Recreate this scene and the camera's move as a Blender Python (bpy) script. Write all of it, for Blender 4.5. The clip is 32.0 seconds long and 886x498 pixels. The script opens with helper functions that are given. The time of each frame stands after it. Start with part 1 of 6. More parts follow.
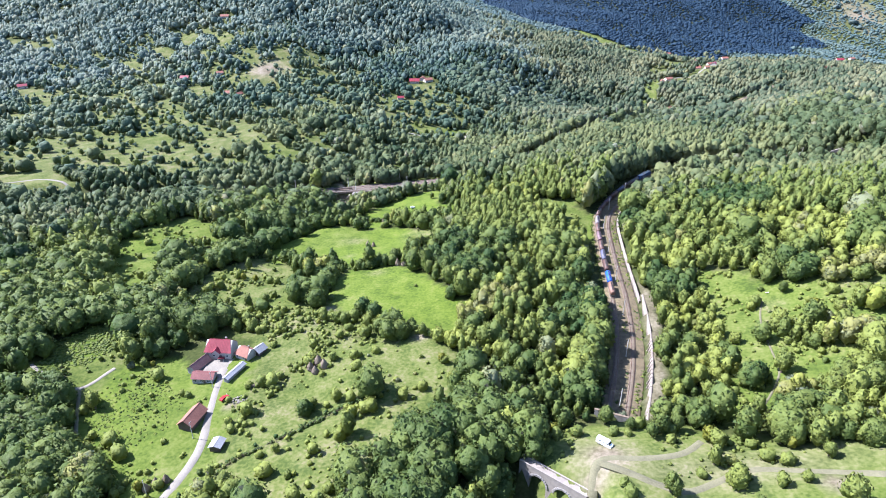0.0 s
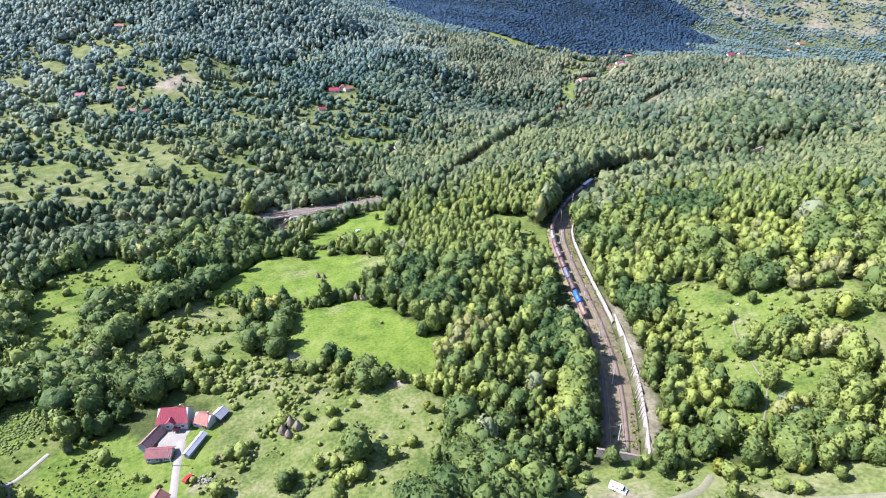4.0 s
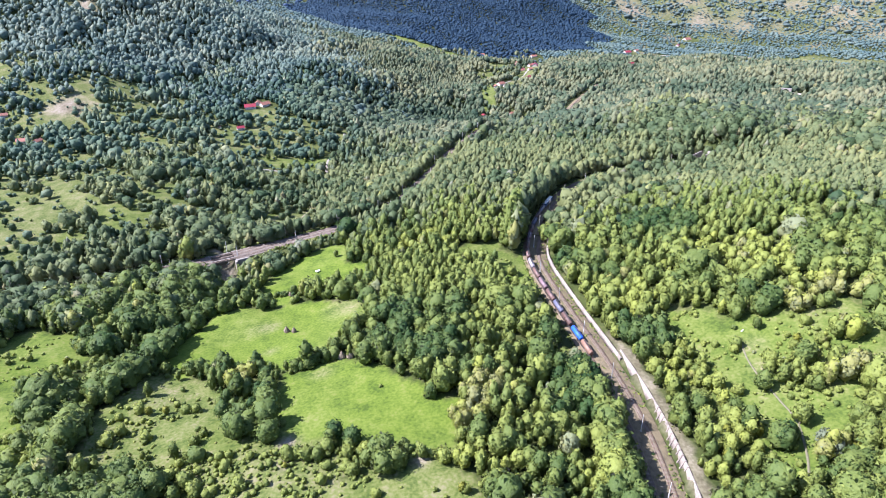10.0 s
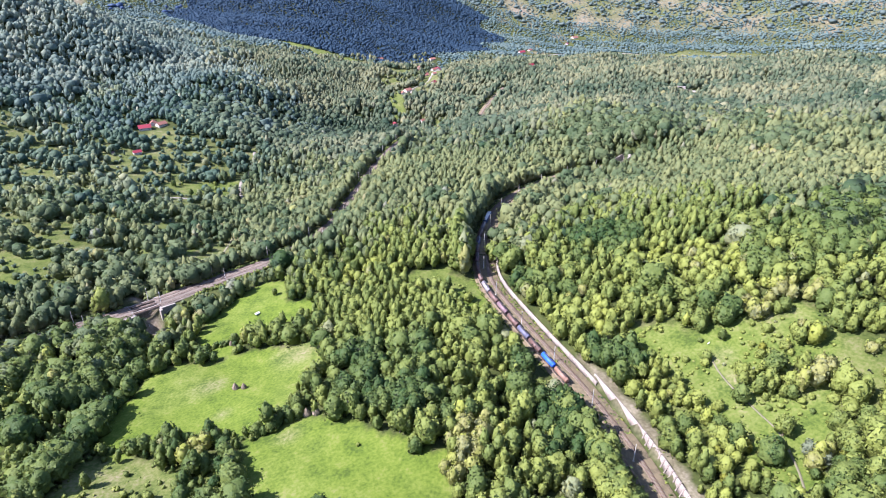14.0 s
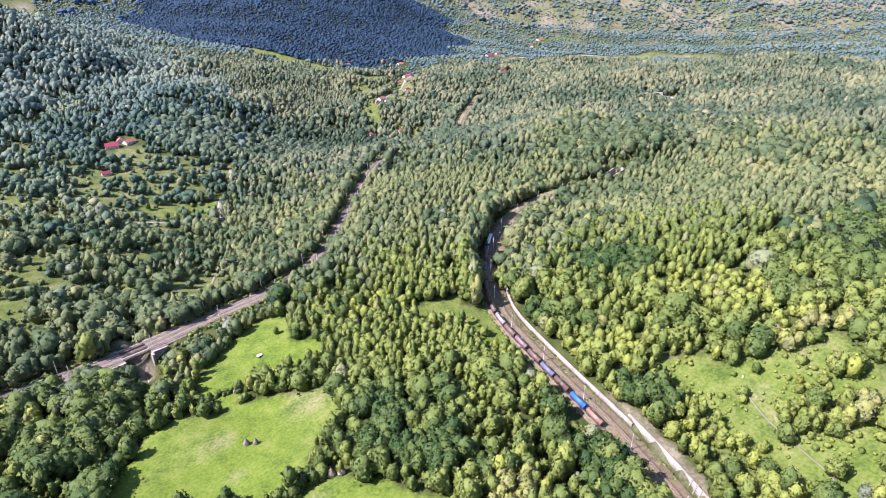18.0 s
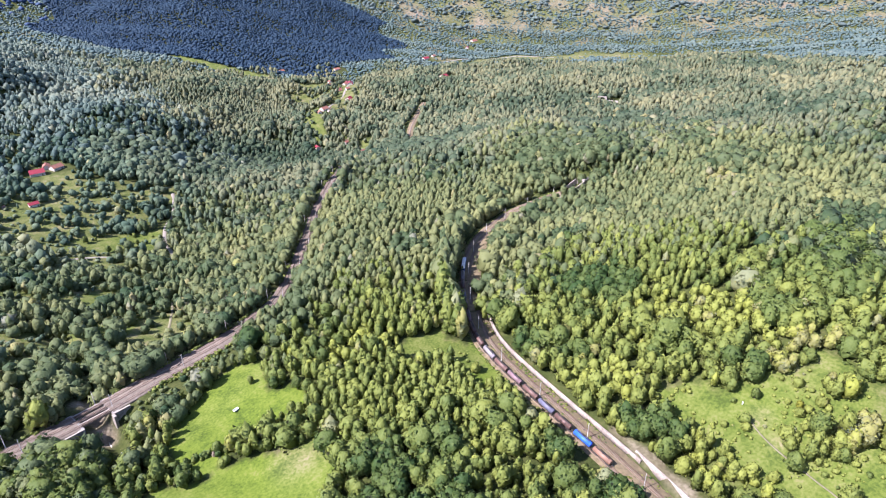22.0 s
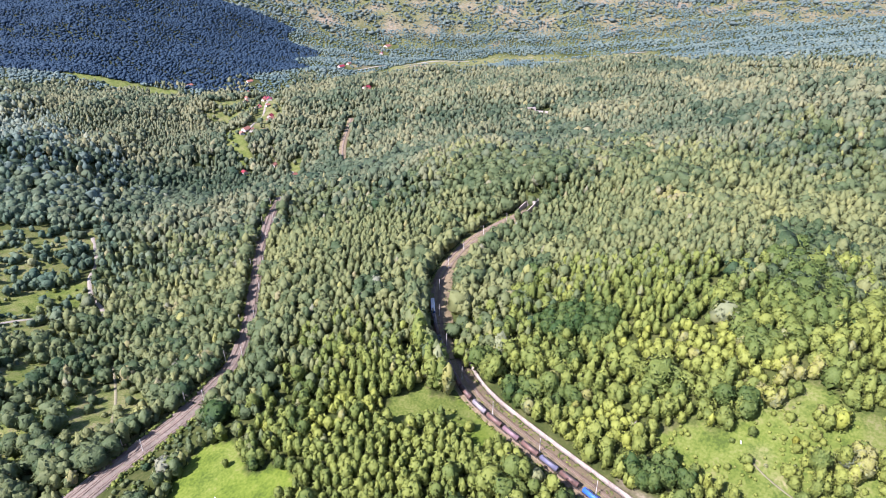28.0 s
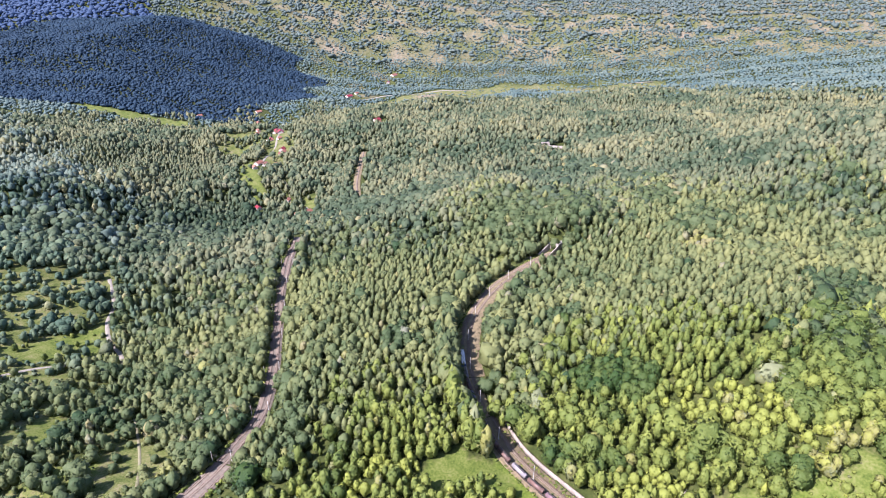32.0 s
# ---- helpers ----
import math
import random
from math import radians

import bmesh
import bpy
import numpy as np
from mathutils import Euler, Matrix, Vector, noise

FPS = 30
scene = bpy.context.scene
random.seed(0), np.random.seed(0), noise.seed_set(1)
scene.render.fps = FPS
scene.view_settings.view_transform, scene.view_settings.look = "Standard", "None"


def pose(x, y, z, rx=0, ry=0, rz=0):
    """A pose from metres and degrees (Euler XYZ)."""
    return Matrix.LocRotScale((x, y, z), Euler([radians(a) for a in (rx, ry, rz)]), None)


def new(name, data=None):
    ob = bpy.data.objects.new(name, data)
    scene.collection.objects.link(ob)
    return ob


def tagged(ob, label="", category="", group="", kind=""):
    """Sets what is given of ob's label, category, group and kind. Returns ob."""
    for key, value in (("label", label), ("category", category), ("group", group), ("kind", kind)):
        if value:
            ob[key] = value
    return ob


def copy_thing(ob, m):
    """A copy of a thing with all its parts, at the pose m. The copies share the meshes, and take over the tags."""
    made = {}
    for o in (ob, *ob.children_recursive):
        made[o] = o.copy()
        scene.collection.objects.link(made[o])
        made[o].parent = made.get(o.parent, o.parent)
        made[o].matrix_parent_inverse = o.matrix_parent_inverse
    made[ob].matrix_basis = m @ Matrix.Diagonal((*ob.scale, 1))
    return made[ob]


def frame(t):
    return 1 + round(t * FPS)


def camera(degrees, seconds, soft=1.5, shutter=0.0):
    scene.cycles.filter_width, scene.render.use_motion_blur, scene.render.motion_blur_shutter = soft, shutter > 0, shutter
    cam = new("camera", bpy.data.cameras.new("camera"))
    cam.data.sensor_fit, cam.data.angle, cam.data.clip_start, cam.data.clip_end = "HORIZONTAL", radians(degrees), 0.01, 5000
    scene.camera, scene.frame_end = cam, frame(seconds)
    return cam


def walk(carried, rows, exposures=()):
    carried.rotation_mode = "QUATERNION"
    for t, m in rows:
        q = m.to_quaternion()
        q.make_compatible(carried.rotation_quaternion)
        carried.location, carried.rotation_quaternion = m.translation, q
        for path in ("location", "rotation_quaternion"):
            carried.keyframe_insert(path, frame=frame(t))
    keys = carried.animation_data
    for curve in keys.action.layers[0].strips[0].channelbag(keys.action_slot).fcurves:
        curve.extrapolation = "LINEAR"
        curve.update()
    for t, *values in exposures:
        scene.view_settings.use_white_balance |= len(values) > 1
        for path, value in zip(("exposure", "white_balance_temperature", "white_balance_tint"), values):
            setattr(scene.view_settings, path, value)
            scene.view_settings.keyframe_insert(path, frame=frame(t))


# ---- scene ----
cam = camera(71.42, 32.0, soft=1.0)
PATH = [  # seconds, place, turn to the left, tilt up
    (0, -0.12, -0.17, 168.97, -0.00, -26.37), (0.5, -2.96, 3.10, 169.81, -1.54, -26.33), (1, -5.87, 6.32, 170.63, -3.18, -26.29),
    (1.5, -8.83, 9.51, 171.45, -4.55, -26.25), (2, -11.85, 12.69, 172.27, -5.46, -26.24), (2.5, -14.89, 15.86, 173.08, -6.13, -26.28),
    (3, -17.97, 19.03, 173.89, -6.96, -26.34), (3.5, -21.06, 22.23, 174.69, -7.90, -26.37), (4, -24.15, 25.45, 175.51, -8.67, -26.40),
    (4.5, -27.25, 28.71, 176.32, -9.52, -26.42), (5, -30.33, 32.01, 177.14, -10.38, -26.45), (5.5, -33.39, 35.35, 177.96, -11.29, -26.47),
    (6, -36.43, 38.75, 178.80, -12.15, -26.49), (6.5, -39.44, 42.21, 179.64, -13.31, -26.50), (7, -42.40, 45.73, 180.50, -14.39, -26.51),
    (7.5, -45.33, 49.31, 181.36, -15.30, -26.51), (8, -48.20, 52.95, 182.24, -15.82, -26.51), (8.5, -51.02, 56.66, 183.14, -15.98, -26.51),
    (9, -53.77, 60.43, 184.05, -16.09, -26.52), (9.5, -56.47, 64.27, 184.99, -16.48, -26.53), (10, -59.10, 68.17, 185.93, -18.29, -26.54),
    (10.5, -61.66, 72.13, 186.90, -21.03, -26.55), (11, -64.14, 76.16, 187.89, -23.42, -26.55), (11.5, -66.55, 80.23, 188.91, -25.17, -26.56),
    (12, -68.89, 84.36, 189.94, -26.27, -26.56), (12.5, -71.14, 88.54, 191.00, -26.93, -26.56), (13, -73.32, 92.76, 192.08, -27.42, -26.57),
    (13.5, -75.41, 97.03, 193.18, -27.88, -26.57), (14, -77.42, 101.32, 194.31, -28.32, -26.57), (14.5, -79.35, 105.65, 195.47, -28.83, -26.57),
    (15, -81.20, 110.00, 196.65, -29.46, -26.57), (15.5, -82.97, 114.37, 197.86, -30.00, -26.57), (16, -84.65, 118.76, 199.10, -30.51, -26.57),
    (16.5, -86.26, 123.15, 200.36, -31.01, -26.57), (17, -87.78, 127.54, 201.66, -31.53, -26.58), (17.5, -89.23, 131.93, 202.98, -31.92, -26.60),
    (18, -90.59, 136.31, 204.32, -32.09, -26.62), (18.5, -91.89, 140.67, 205.70, -32.23, -26.65), (19, -93.11, 145.01, 207.10, -32.38, -26.67),
    (19.5, -94.26, 149.33, 208.53, -32.71, -26.69), (20, -95.34, 153.61, 209.99, -33.60, -26.71), (20.5, -96.36, 157.85, 211.48, -34.50, -26.73),
    (21, -97.31, 162.06, 212.99, -35.46, -26.75), (21.5, -98.21, 166.21, 214.53, -36.73, -26.77), (22, -99.04, 170.31, 216.10, -38.57, -26.79),
    (22.5, -99.83, 174.36, 217.70, -40.06, -26.81), (23, -100.56, 178.35, 219.31, -41.00, -26.83), (23.5, -101.25, 182.28, 220.96, -41.57, -26.84),
    (24, -101.89, 186.15, 222.63, -42.03, -26.85), (24.5, -102.49, 189.95, 224.32, -42.56, -26.86), (25, -103.06, 193.68, 226.03, -43.18, -26.87),
    (25.5, -103.59, 197.35, 227.77, -43.83, -26.89), (26, -104.09, 200.95, 229.53, -44.50, -26.90), (26.5, -104.58, 204.49, 231.30, -45.16, -26.92),
    (27, -105.04, 207.96, 233.10, -45.85, -26.94), (27.5, -105.48, 211.37, 234.91, -46.67, -26.95), (28, -105.91, 214.73, 236.74, -47.11, -26.97),
    (28.5, -106.34, 218.03, 238.58, -47.33, -27.01), (29, -106.75, 221.28, 240.44, -47.43, -27.05), (29.5, -107.17, 224.49, 242.31, -47.43, -27.05),
    (30, -107.59, 227.66, 244.20, -47.37, -26.87), (30.5, -108.02, 230.81, 246.09, -47.34, -26.44), (31, -108.46, 233.93, 247.98, -47.27, -25.90),
    (31.5, -108.92, 237.06, 249.89, -47.19, -25.38), (32, -109.39, 240.18, 251.80, -47.08, -24.91)]
EXPOSURES = [(0, 1.80, 5500, 19), (12, 1.76, 5600, 24), (20, 1.70, 5850, 28), (32, 1.66, 5900, 28)]
walk(cam, [(t, pose(x, y, z, 90 + tilt, 0, turn)) for t, x, y, z, turn, tilt in PATH], EXPOSURES)

# ---- light: a clear late-summer day, the sun to the west of the line ----
SUN_WAY = Vector((-0.97, 0.22, 0.0)).normalized()
SUN_HIGH = radians(46)
world = bpy.data.worlds.new("sky")
scene.world = world
world.use_nodes = True
sky = world.node_tree.nodes.new("ShaderNodeTexSky")
sky.sky_type = "NISHITA"
sky.sun_disc = False
sky.sun_elevation = SUN_HIGH
sky.sun_rotation = math.atan2(SUN_WAY.x, SUN_WAY.y)
sky.altitude = 700
backdrop_node = world.node_tree.nodes["Background"]
backdrop_node.inputs["Strength"].default_value = 0.1
world.node_tree.links.new(sky.outputs[0], backdrop_node.inputs["Color"])
sun_data = bpy.data.lights.new("sun", "SUN")
sun_data.energy = 5.0
sun_data.angle = radians(0.5)
sun_data.color = (1.0, 0.95, 0.86)
sun = new("sun", sun_data)
towards = Vector((SUN_WAY.x * math.cos(SUN_HIGH), SUN_WAY.y * math.cos(SUN_HIGH), math.sin(SUN_HIGH)))
sun.rotation_mode = "QUATERNION"
sun.rotation_quaternion = towards.to_track_quat("Z", "Y")


# ---- materials ----
def surface(name, tint, rough=0.8, metal=0.0, vary=0.25, size=1.5, bump=0.2, coat=0.0):
    """A painted or mineral surface whose colour varies at two scales."""
    m = bpy.data.materials.new(name)
    m.use_nodes = True
    n, l = m.node_tree.nodes, m.node_tree.links
    b = n["Principled BSDF"]
    b.inputs["Roughness"].default_value, b.inputs["Metallic"].default_value = rough, metal
    b.inputs["Specular IOR Level"].default_value = 0.3
    b.inputs["Coat Weight"].default_value = coat
    where = n.new("ShaderNodeTexCoord")
    large, small = n.new("ShaderNodeTexNoise"), n.new("ShaderNodeTexNoise")
    large.inputs["Scale"].default_value, small.inputs["Scale"].default_value = 0.35 / size, 3.0 / size
    large.inputs["Detail"].default_value, small.inputs["Detail"].default_value = 5, 7
    each = n.new("ShaderNodeObjectInfo")
    add = n.new("ShaderNodeMath")
    add.operation = "MULTIPLY_ADD"
    add.inputs[1].default_value = 0.5
    l.new(large.outputs["Fac"], add.inputs[0])
    half = n.new("ShaderNodeMath")
    half.operation = "MULTIPLY"
    half.inputs[1].default_value = 0.5
    l.new(small.outputs["Fac"], half.inputs[0])
    l.new(half.outputs[0], add.inputs[2])
    ramp = n.new("ShaderNodeValToRGB")
    ramp.color_ramp.elements[0].position, ramp.color_ramp.elements[1].position = 0.3, 0.7
    ramp.color_ramp.elements[0].color = [c * (1 - vary) for c in tint] + [1]
    ramp.color_ramp.elements[1].color = [min(1, c * (1 + vary)) for c in tint] + [1]
    l.new(where.outputs["Object"], large.inputs["Vector"])
    l.new(where.outputs["Object"], small.inputs["Vector"])
    l.new(add.outputs[0], ramp.inputs["Fac"])
    tone = n.new("ShaderNodeHueSaturation")
    l.new(ramp.outputs["Color"], tone.inputs["Color"])
    span = n.new("ShaderNodeMapRange")
    span.inputs["To Min"].default_value, span.inputs["To Max"].default_value = 1 - vary * 0.4, 1 + vary * 0.4
    l.new(each.outputs["Random"], span.inputs["Value"])
    l.new(span.outputs[0], tone.inputs["Value"])
    l.new(tone.outputs["Color"], b.inputs["Base Color"])
    if bump:
        relief = n.new("ShaderNodeBump")
        relief.inputs["Strength"].default_value, relief.inputs["Distance"].default_value = bump, 0.05 * size
        l.new(small.outputs["Fac"], relief.inputs["Height"])
        l.new(relief.outputs["Normal"], b.inputs["Normal"])
    return m


def foliage(name, stops, thin=0.40, grain=1.1, relief=0.85, single=False):
    """Leaves: the stored tint of each crown picks its green; leaf clusters give relief; light passes through in part."""
    m = bpy.data.materials.new(name)
    m.use_nodes = True
    n, l = m.node_tree.nodes, m.node_tree.links
    b = n["Principled BSDF"]
    b.inputs["Roughness"].default_value = 0.6
    b.inputs["Specular IOR Level"].default_value = 0.2
    where = n.new("ShaderNodeTexCoord")
    clusters = n.new("ShaderNodeTexNoise")
    clusters.inputs["Scale"].default_value, clusters.inputs["Detail"].default_value = grain, 5
    l.new(where.outputs["Object"], clusters.inputs["Vector"])
    tint = n.new("ShaderNodeAttribute")
    tint.attribute_name = "tint"
    each = n.new("ShaderNodeObjectInfo")
    both = n.new("ShaderNodeMath")
    both.operation = "MULTIPLY_ADD"
    both.inputs[1].default_value = 0.3 if single else 0.0
    l.new(each.outputs["Random"], both.inputs[0])
    l.new(tint.outputs["Fac"], both.inputs[2])
    speckle = n.new("ShaderNodeMath")
    speckle.operation = "MULTIPLY_ADD"
    speckle.inputs[1].default_value = 0.30
    l.new(clusters.outputs["Fac"], speckle.inputs[0])
    level = n.new("ShaderNodeMath")
    level.inputs[1].default_value = 0.10
    l.new(both.outputs[0], level.inputs[0])
    l.new(level.outputs[0], speckle.inputs[2])
    ramp = n.new("ShaderNodeValToRGB")
    e = ramp.color_ramp.elements
    while len(e) < len(stops):
        e.new(0.5)
    for k, (at, colour) in enumerate(stops):
        e[k].position, e[k].color = at, (*colour, 1)
    centred = n.new("ShaderNodeMath")
    centred.operation = "MULTIPLY_ADD"
    centred.inputs[1].default_value, centred.inputs[2].default_value = 0.5, -0.125
    l.new(speckle.outputs[0], centred.inputs[0])
    l.new(centred.outputs[0], ramp.inputs["Fac"])
    l.new(ramp.outputs["Color"], b.inputs["Base Color"])
    outward = n.new("ShaderNodeAttribute")
    outward.attribute_name = "outward"
    turned = n.new("ShaderNodeVectorTransform")
    turned.vector_type, turned.convert_from, turned.convert_to = "NORMAL", "OBJECT", "WORLD"
    l.new(outward.outputs["Vector"], turned.inputs["Vector"])
    bump = n.new("ShaderNodeBump")
    bump.inputs["Strength"].default_value, bump.inputs["Distance"].default_value = relief, 0.7 / grain
    l.new(clusters.outputs["Fac"], bump.inputs["Height"])
    l.new(turned.outputs["Vector"], bump.inputs["Normal"])
    l.new(bump.outputs["Normal"], b.inputs["Normal"])
    through_leaf = n.new("ShaderNodeBsdfTranslucent")
    l.new(ramp.outputs["Color"], through_leaf.inputs["Color"])
    l.new(bump.outputs["Normal"], through_leaf.inputs["Normal"])
    mix = n.new("ShaderNodeMixShader")
    mix.inputs["Fac"].default_value = thin
    l.new(b.outputs[0], mix.inputs[1])
    l.new(through_leaf.outputs[0], mix.inputs[2])
    l.new(mix.outputs[0], n["Material Output"].inputs["Surface"])
    return m


def ground_material():
    """Grass, dry grass, woodland floor and bare earth, by the stored cover of the land."""
    m = bpy.data.materials.new("land")
    m.use_nodes = True
    n, l = m.node_tree.nodes, m.node_tree.links
    b = n["Principled BSDF"]
    b.inputs["Roughness"].default_value = 0.95
    b.inputs["Specular IOR Level"].default_value = 0.1
    where = n.new("ShaderNodeTexCoord")

    def noise_at(scale, detail=6):
        t = n.new("ShaderNodeTexNoise")
        t.inputs["Scale"].default_value, t.inputs["Detail"].default_value = scale, detail
        l.new(where.outputs["Object"], t.inputs["Vector"])
        return t.outputs["Fac"]

    def ramp(fac, *stops):
        r = n.new("ShaderNodeValToRGB")
        e = r.color_ramp.elements
        while len(e) < len(stops):
            e.new(0.5)
        for k, (at, colour) in enumerate(stops):
            e[k].position, e[k].color = at, (*colour, 1)
        l.new(fac, r.inputs["Fac"])
        return r.outputs["Color"]

    def mix(fac, a, c):
        x = n.new("ShaderNodeMix")
        x.data_type = "RGBA"
        l.new(fac, x.inputs["Factor"])
        l.new(a, x.inputs["A"])
        l.new(c, x.inputs["B"])
        return x.outputs["Result"]

    wide, mid, fine = noise_at(0.02), noise_at(0.10), noise_at(0.7, 9)
    blend = n.new("ShaderNodeMath")
    blend.operation = "ADD"
    l.new(mid, blend.inputs[0])
    l.new(fine, blend.inputs[1])
    half = n.new("ShaderNodeMath")
    half.operation = "MULTIPLY"
    half.inputs[1].default_value = 0.5
    l.new(blend.outputs[0], half.inputs[0])
    grass = ramp(half.outputs[0], (0.36, (0.042, 0.067, 0.010)), (0.46, (0.072, 0.106, 0.013)), (0.57, (0.098, 0.132, 0.018)), (0.74, (0.15, 0.146, 0.047)))
    dry = ramp(half.outputs[0], (0.38, (0.060, 0.080, 0.022)), (0.48, (0.115, 0.125, 0.042)), (0.56, (0.165, 0.150, 0.075)), (0.64, (0.21, 0.175, 0.12)))
    wood = ramp(half.outputs[0], (0.36, (0.020, 0.027, 0.008)), (0.52, (0.035, 0.042, 0.013)), (0.64, (0.059, 0.060, 0.024)))
    earth = ramp(half.outputs[0], (0.38, (0.111, 0.086, 0.060)), (0.52, (0.185, 0.150, 0.111)), (0.64, (0.257, 0.214, 0.172)))
    cover = n.new("ShaderNodeAttribute")
    cover.attribute_name = "cover"
    split = n.new("ShaderNodeSeparateColor")
    l.new(cover.outputs["Color"], split.inputs["Color"])
    patch = n.new("ShaderNodeMath")
    patch.operation = "MULTIPLY_ADD"
    patch.inputs[1].default_value = 0.9
    patch.inputs[2].default_value = -0.45
    l.new(wide, patch.inputs[0])
    dryness = n.new("ShaderNodeMath")
    dryness.operation = "ADD"
    dryness.use_clamp = True
    in_grass = n.new("ShaderNodeMath")
    in_grass.operation = "MULTIPLY"
    l.new(patch.outputs[0], in_grass.inputs[0])
    l.new(split.outputs["Red"], in_grass.inputs[1])
    l.new(split.outputs["Green"], dryness.inputs[0])
    l.new(in_grass.outputs[0], dryness.inputs[1])
    colour = mix(split.outputs["Red"], wood, grass)
    colour = mix(dryness.outputs[0], colour, dry)
    colour = mix(split.outputs["Blue"], colour, earth)
    l.new(colour, b.inputs["Base Color"])
    relief = n.new("ShaderNodeBump")
    relief.inputs["Strength"].default_value, relief.inputs["Distance"].default_value = 0.6, 0.5
    l.new(half.outputs[0], relief.inputs["Height"])
    l.new(relief.outputs["Normal"], b.inputs["Normal"])
    return m


LAND = ground_material()
GREENS = [(0.0, (0.034, 0.072, 0.019)), (0.2, (0.114, 0.155, 0.038)), (0.36, (0.198, 0.233, 0.052)), (0.5, (0.245, 0.279, 0.061)), (0.62, (0.279, 0.309, 0.054)), (0.74, (0.250, 0.245, 0.084)), (0.82, (0.215, 0.240, 0.122)), (1.0, (0.269, 0.287, 0.172))]
LEAF = foliage("leaves", GREENS)
# distance haze mixed into these two greens as extra blue
LEAF_SIDE = foliage("side leaves", [(0.0, (0.035, 0.070, 0.029)), (0.2, (0.101, 0.135, 0.057)), (0.36, (0.185, 0.205, 0.081)), (0.5, (0.234, 0.246, 0.094)), (0.62, (0.264, 0.273, 0.081)), (0.74, (0.241, 0.224, 0.108)), (0.82, (0.204, 0.217, 0.149)), (1.0, (0.247, 0.258, 0.196))], grain=0.9)
LEAF_MID = foliage("mid leaves", [(0.0, (0.032, 0.061, 0.032)), (0.2, (0.092, 0.126, 0.070)), (0.36, (0.183, 0.195, 0.105)), (0.5, (0.239, 0.234, 0.118)), (0.62, (0.266, 0.254, 0.110)), (1.0, (0.233, 0.236, 0.174))], thin=0.40, grain=0.75, relief=1.0)
# hill and vale greens are lightened and blued to imitate haze
LEAF_HILL_HAZE = foliage("hazed hill leaves", [(0.0, (0.077, 0.126, 0.110)), (0.2, (0.139, 0.195, 0.158)), (0.36, (0.223, 0.265, 0.196)), (0.5, (0.277, 0.303, 0.214)), (0.62, (0.301, 0.316, 0.214)), (1.0, (0.281, 0.307, 0.216))], thin=0.46, grain=1.0, relief=0.9)
LEAF_VALE_HAZE = foliage("hazed vale leaves", [(0.0, (0.053, 0.099, 0.066)), (0.2, (0.112, 0.161, 0.096)), (0.36, (0.197, 0.229, 0.127)), (0.5, (0.246, 0.265, 0.137)), (0.62, (0.271, 0.282, 0.133)), (1.0, (0.248, 0.270, 0.169))], thin=0.42, grain=0.75, relief=0.8)
LEAF_GREY = foliage("willow leaves", [(0.0, (0.12, 0.145, 0.085)), (0.5, (0.18, 0.205, 0.125)), (1.0, (0.25, 0.27, 0.18))], single=True)
LEAF_GOLD = foliage("turning leaves", [(0.0, (0.15, 0.165, 0.025)), (0.5, (0.24, 0.24, 0.034)), (1.0, (0.30, 0.26, 0.05))], single=True)
LEAF_OPEN = foliage("open-grown leaves", GREENS, single=True)
# haze put into the leaf colours: paler and bluer with distance
LEAF_FAR_HAZE = foliage("hazed far leaves", [(0.0, (0.089, 0.149, 0.147)), (0.2, (0.120, 0.178, 0.165)), (0.36, (0.161, 0.215, 0.182)), (0.5, (0.193, 0.245, 0.195)), (0.7, (0.215, 0.254, 0.202)), (1.0, (0.201, 0.247, 0.219))], thin=0.44, grain=0.3, relief=0.25)
LEAF_HAZE = foliage("hazed mountain leaves", [(0.0, (0.106, 0.148, 0.143)), (0.3, (0.132, 0.172, 0.156)), (0.6, (0.161, 0.197, 0.165)), (1.0, (0.178, 0.209, 0.170))], thin=0.44, grain=0.2, relief=0.2)
LEAF_BLUE_HAZE = foliage("haze-blue leaves", [(0.0, (0.050, 0.090, 0.175)), (0.5, (0.066, 0.106, 0.190)), (1.0, (0.076, 0.115, 0.19))], thin=0.44, grain=0.2, relief=0.2)
# cloud shade and haze put into the leaf colour of one mountain
LEAF_CLOUD_SHADE = foliage("cloud-shaded hazy leaves", [(0.0, (0.036, 0.072, 0.116)), (0.3, (0.041, 0.080, 0.124)), (0.6, (0.048, 0.088, 0.126)), (1.0, (0.056, 0.092, 0.122))], thin=0.55, grain=0.3, relief=0.1)
BARK = surface("bark", (0.14, 0.11, 0.08), 0.95, vary=0.4, size=0.6)
BALLAST = surface("ballast", (0.155, 0.122, 0.070), 0.95, vary=0.55, size=0.8, bump=0.8)
BALLAST_PALE = surface("pale ballast", (0.128, 0.104, 0.083), 0.95, vary=0.5, size=0.7, bump=0.8)
RAIL_STEEL = surface("rail steel", (0.13, 0.070, 0.052), 0.6, metal=0.4, vary=0.3)
SLEEPER = surface("sleeper concrete", (0.162, 0.128, 0.102), 0.9, vary=0.35)
CONCRETE = surface("weathered concrete", (0.247, 0.217, 0.188), 0.9, vary=0.25, size=4, bump=0.3)
CONCRETE_DARK = surface("stained concrete", (0.240, 0.224, 0.208), 0.9, vary=0.35, size=3, bump=0.4)
MAST_PAINT = surface("mast concrete", (0.442, 0.425, 0.391), 0.8, vary=0.2)
STEEL_DARK = surface("dark steel", (0.06, 0.055, 0.05), 0.6, metal=0.4, vary=0.3)


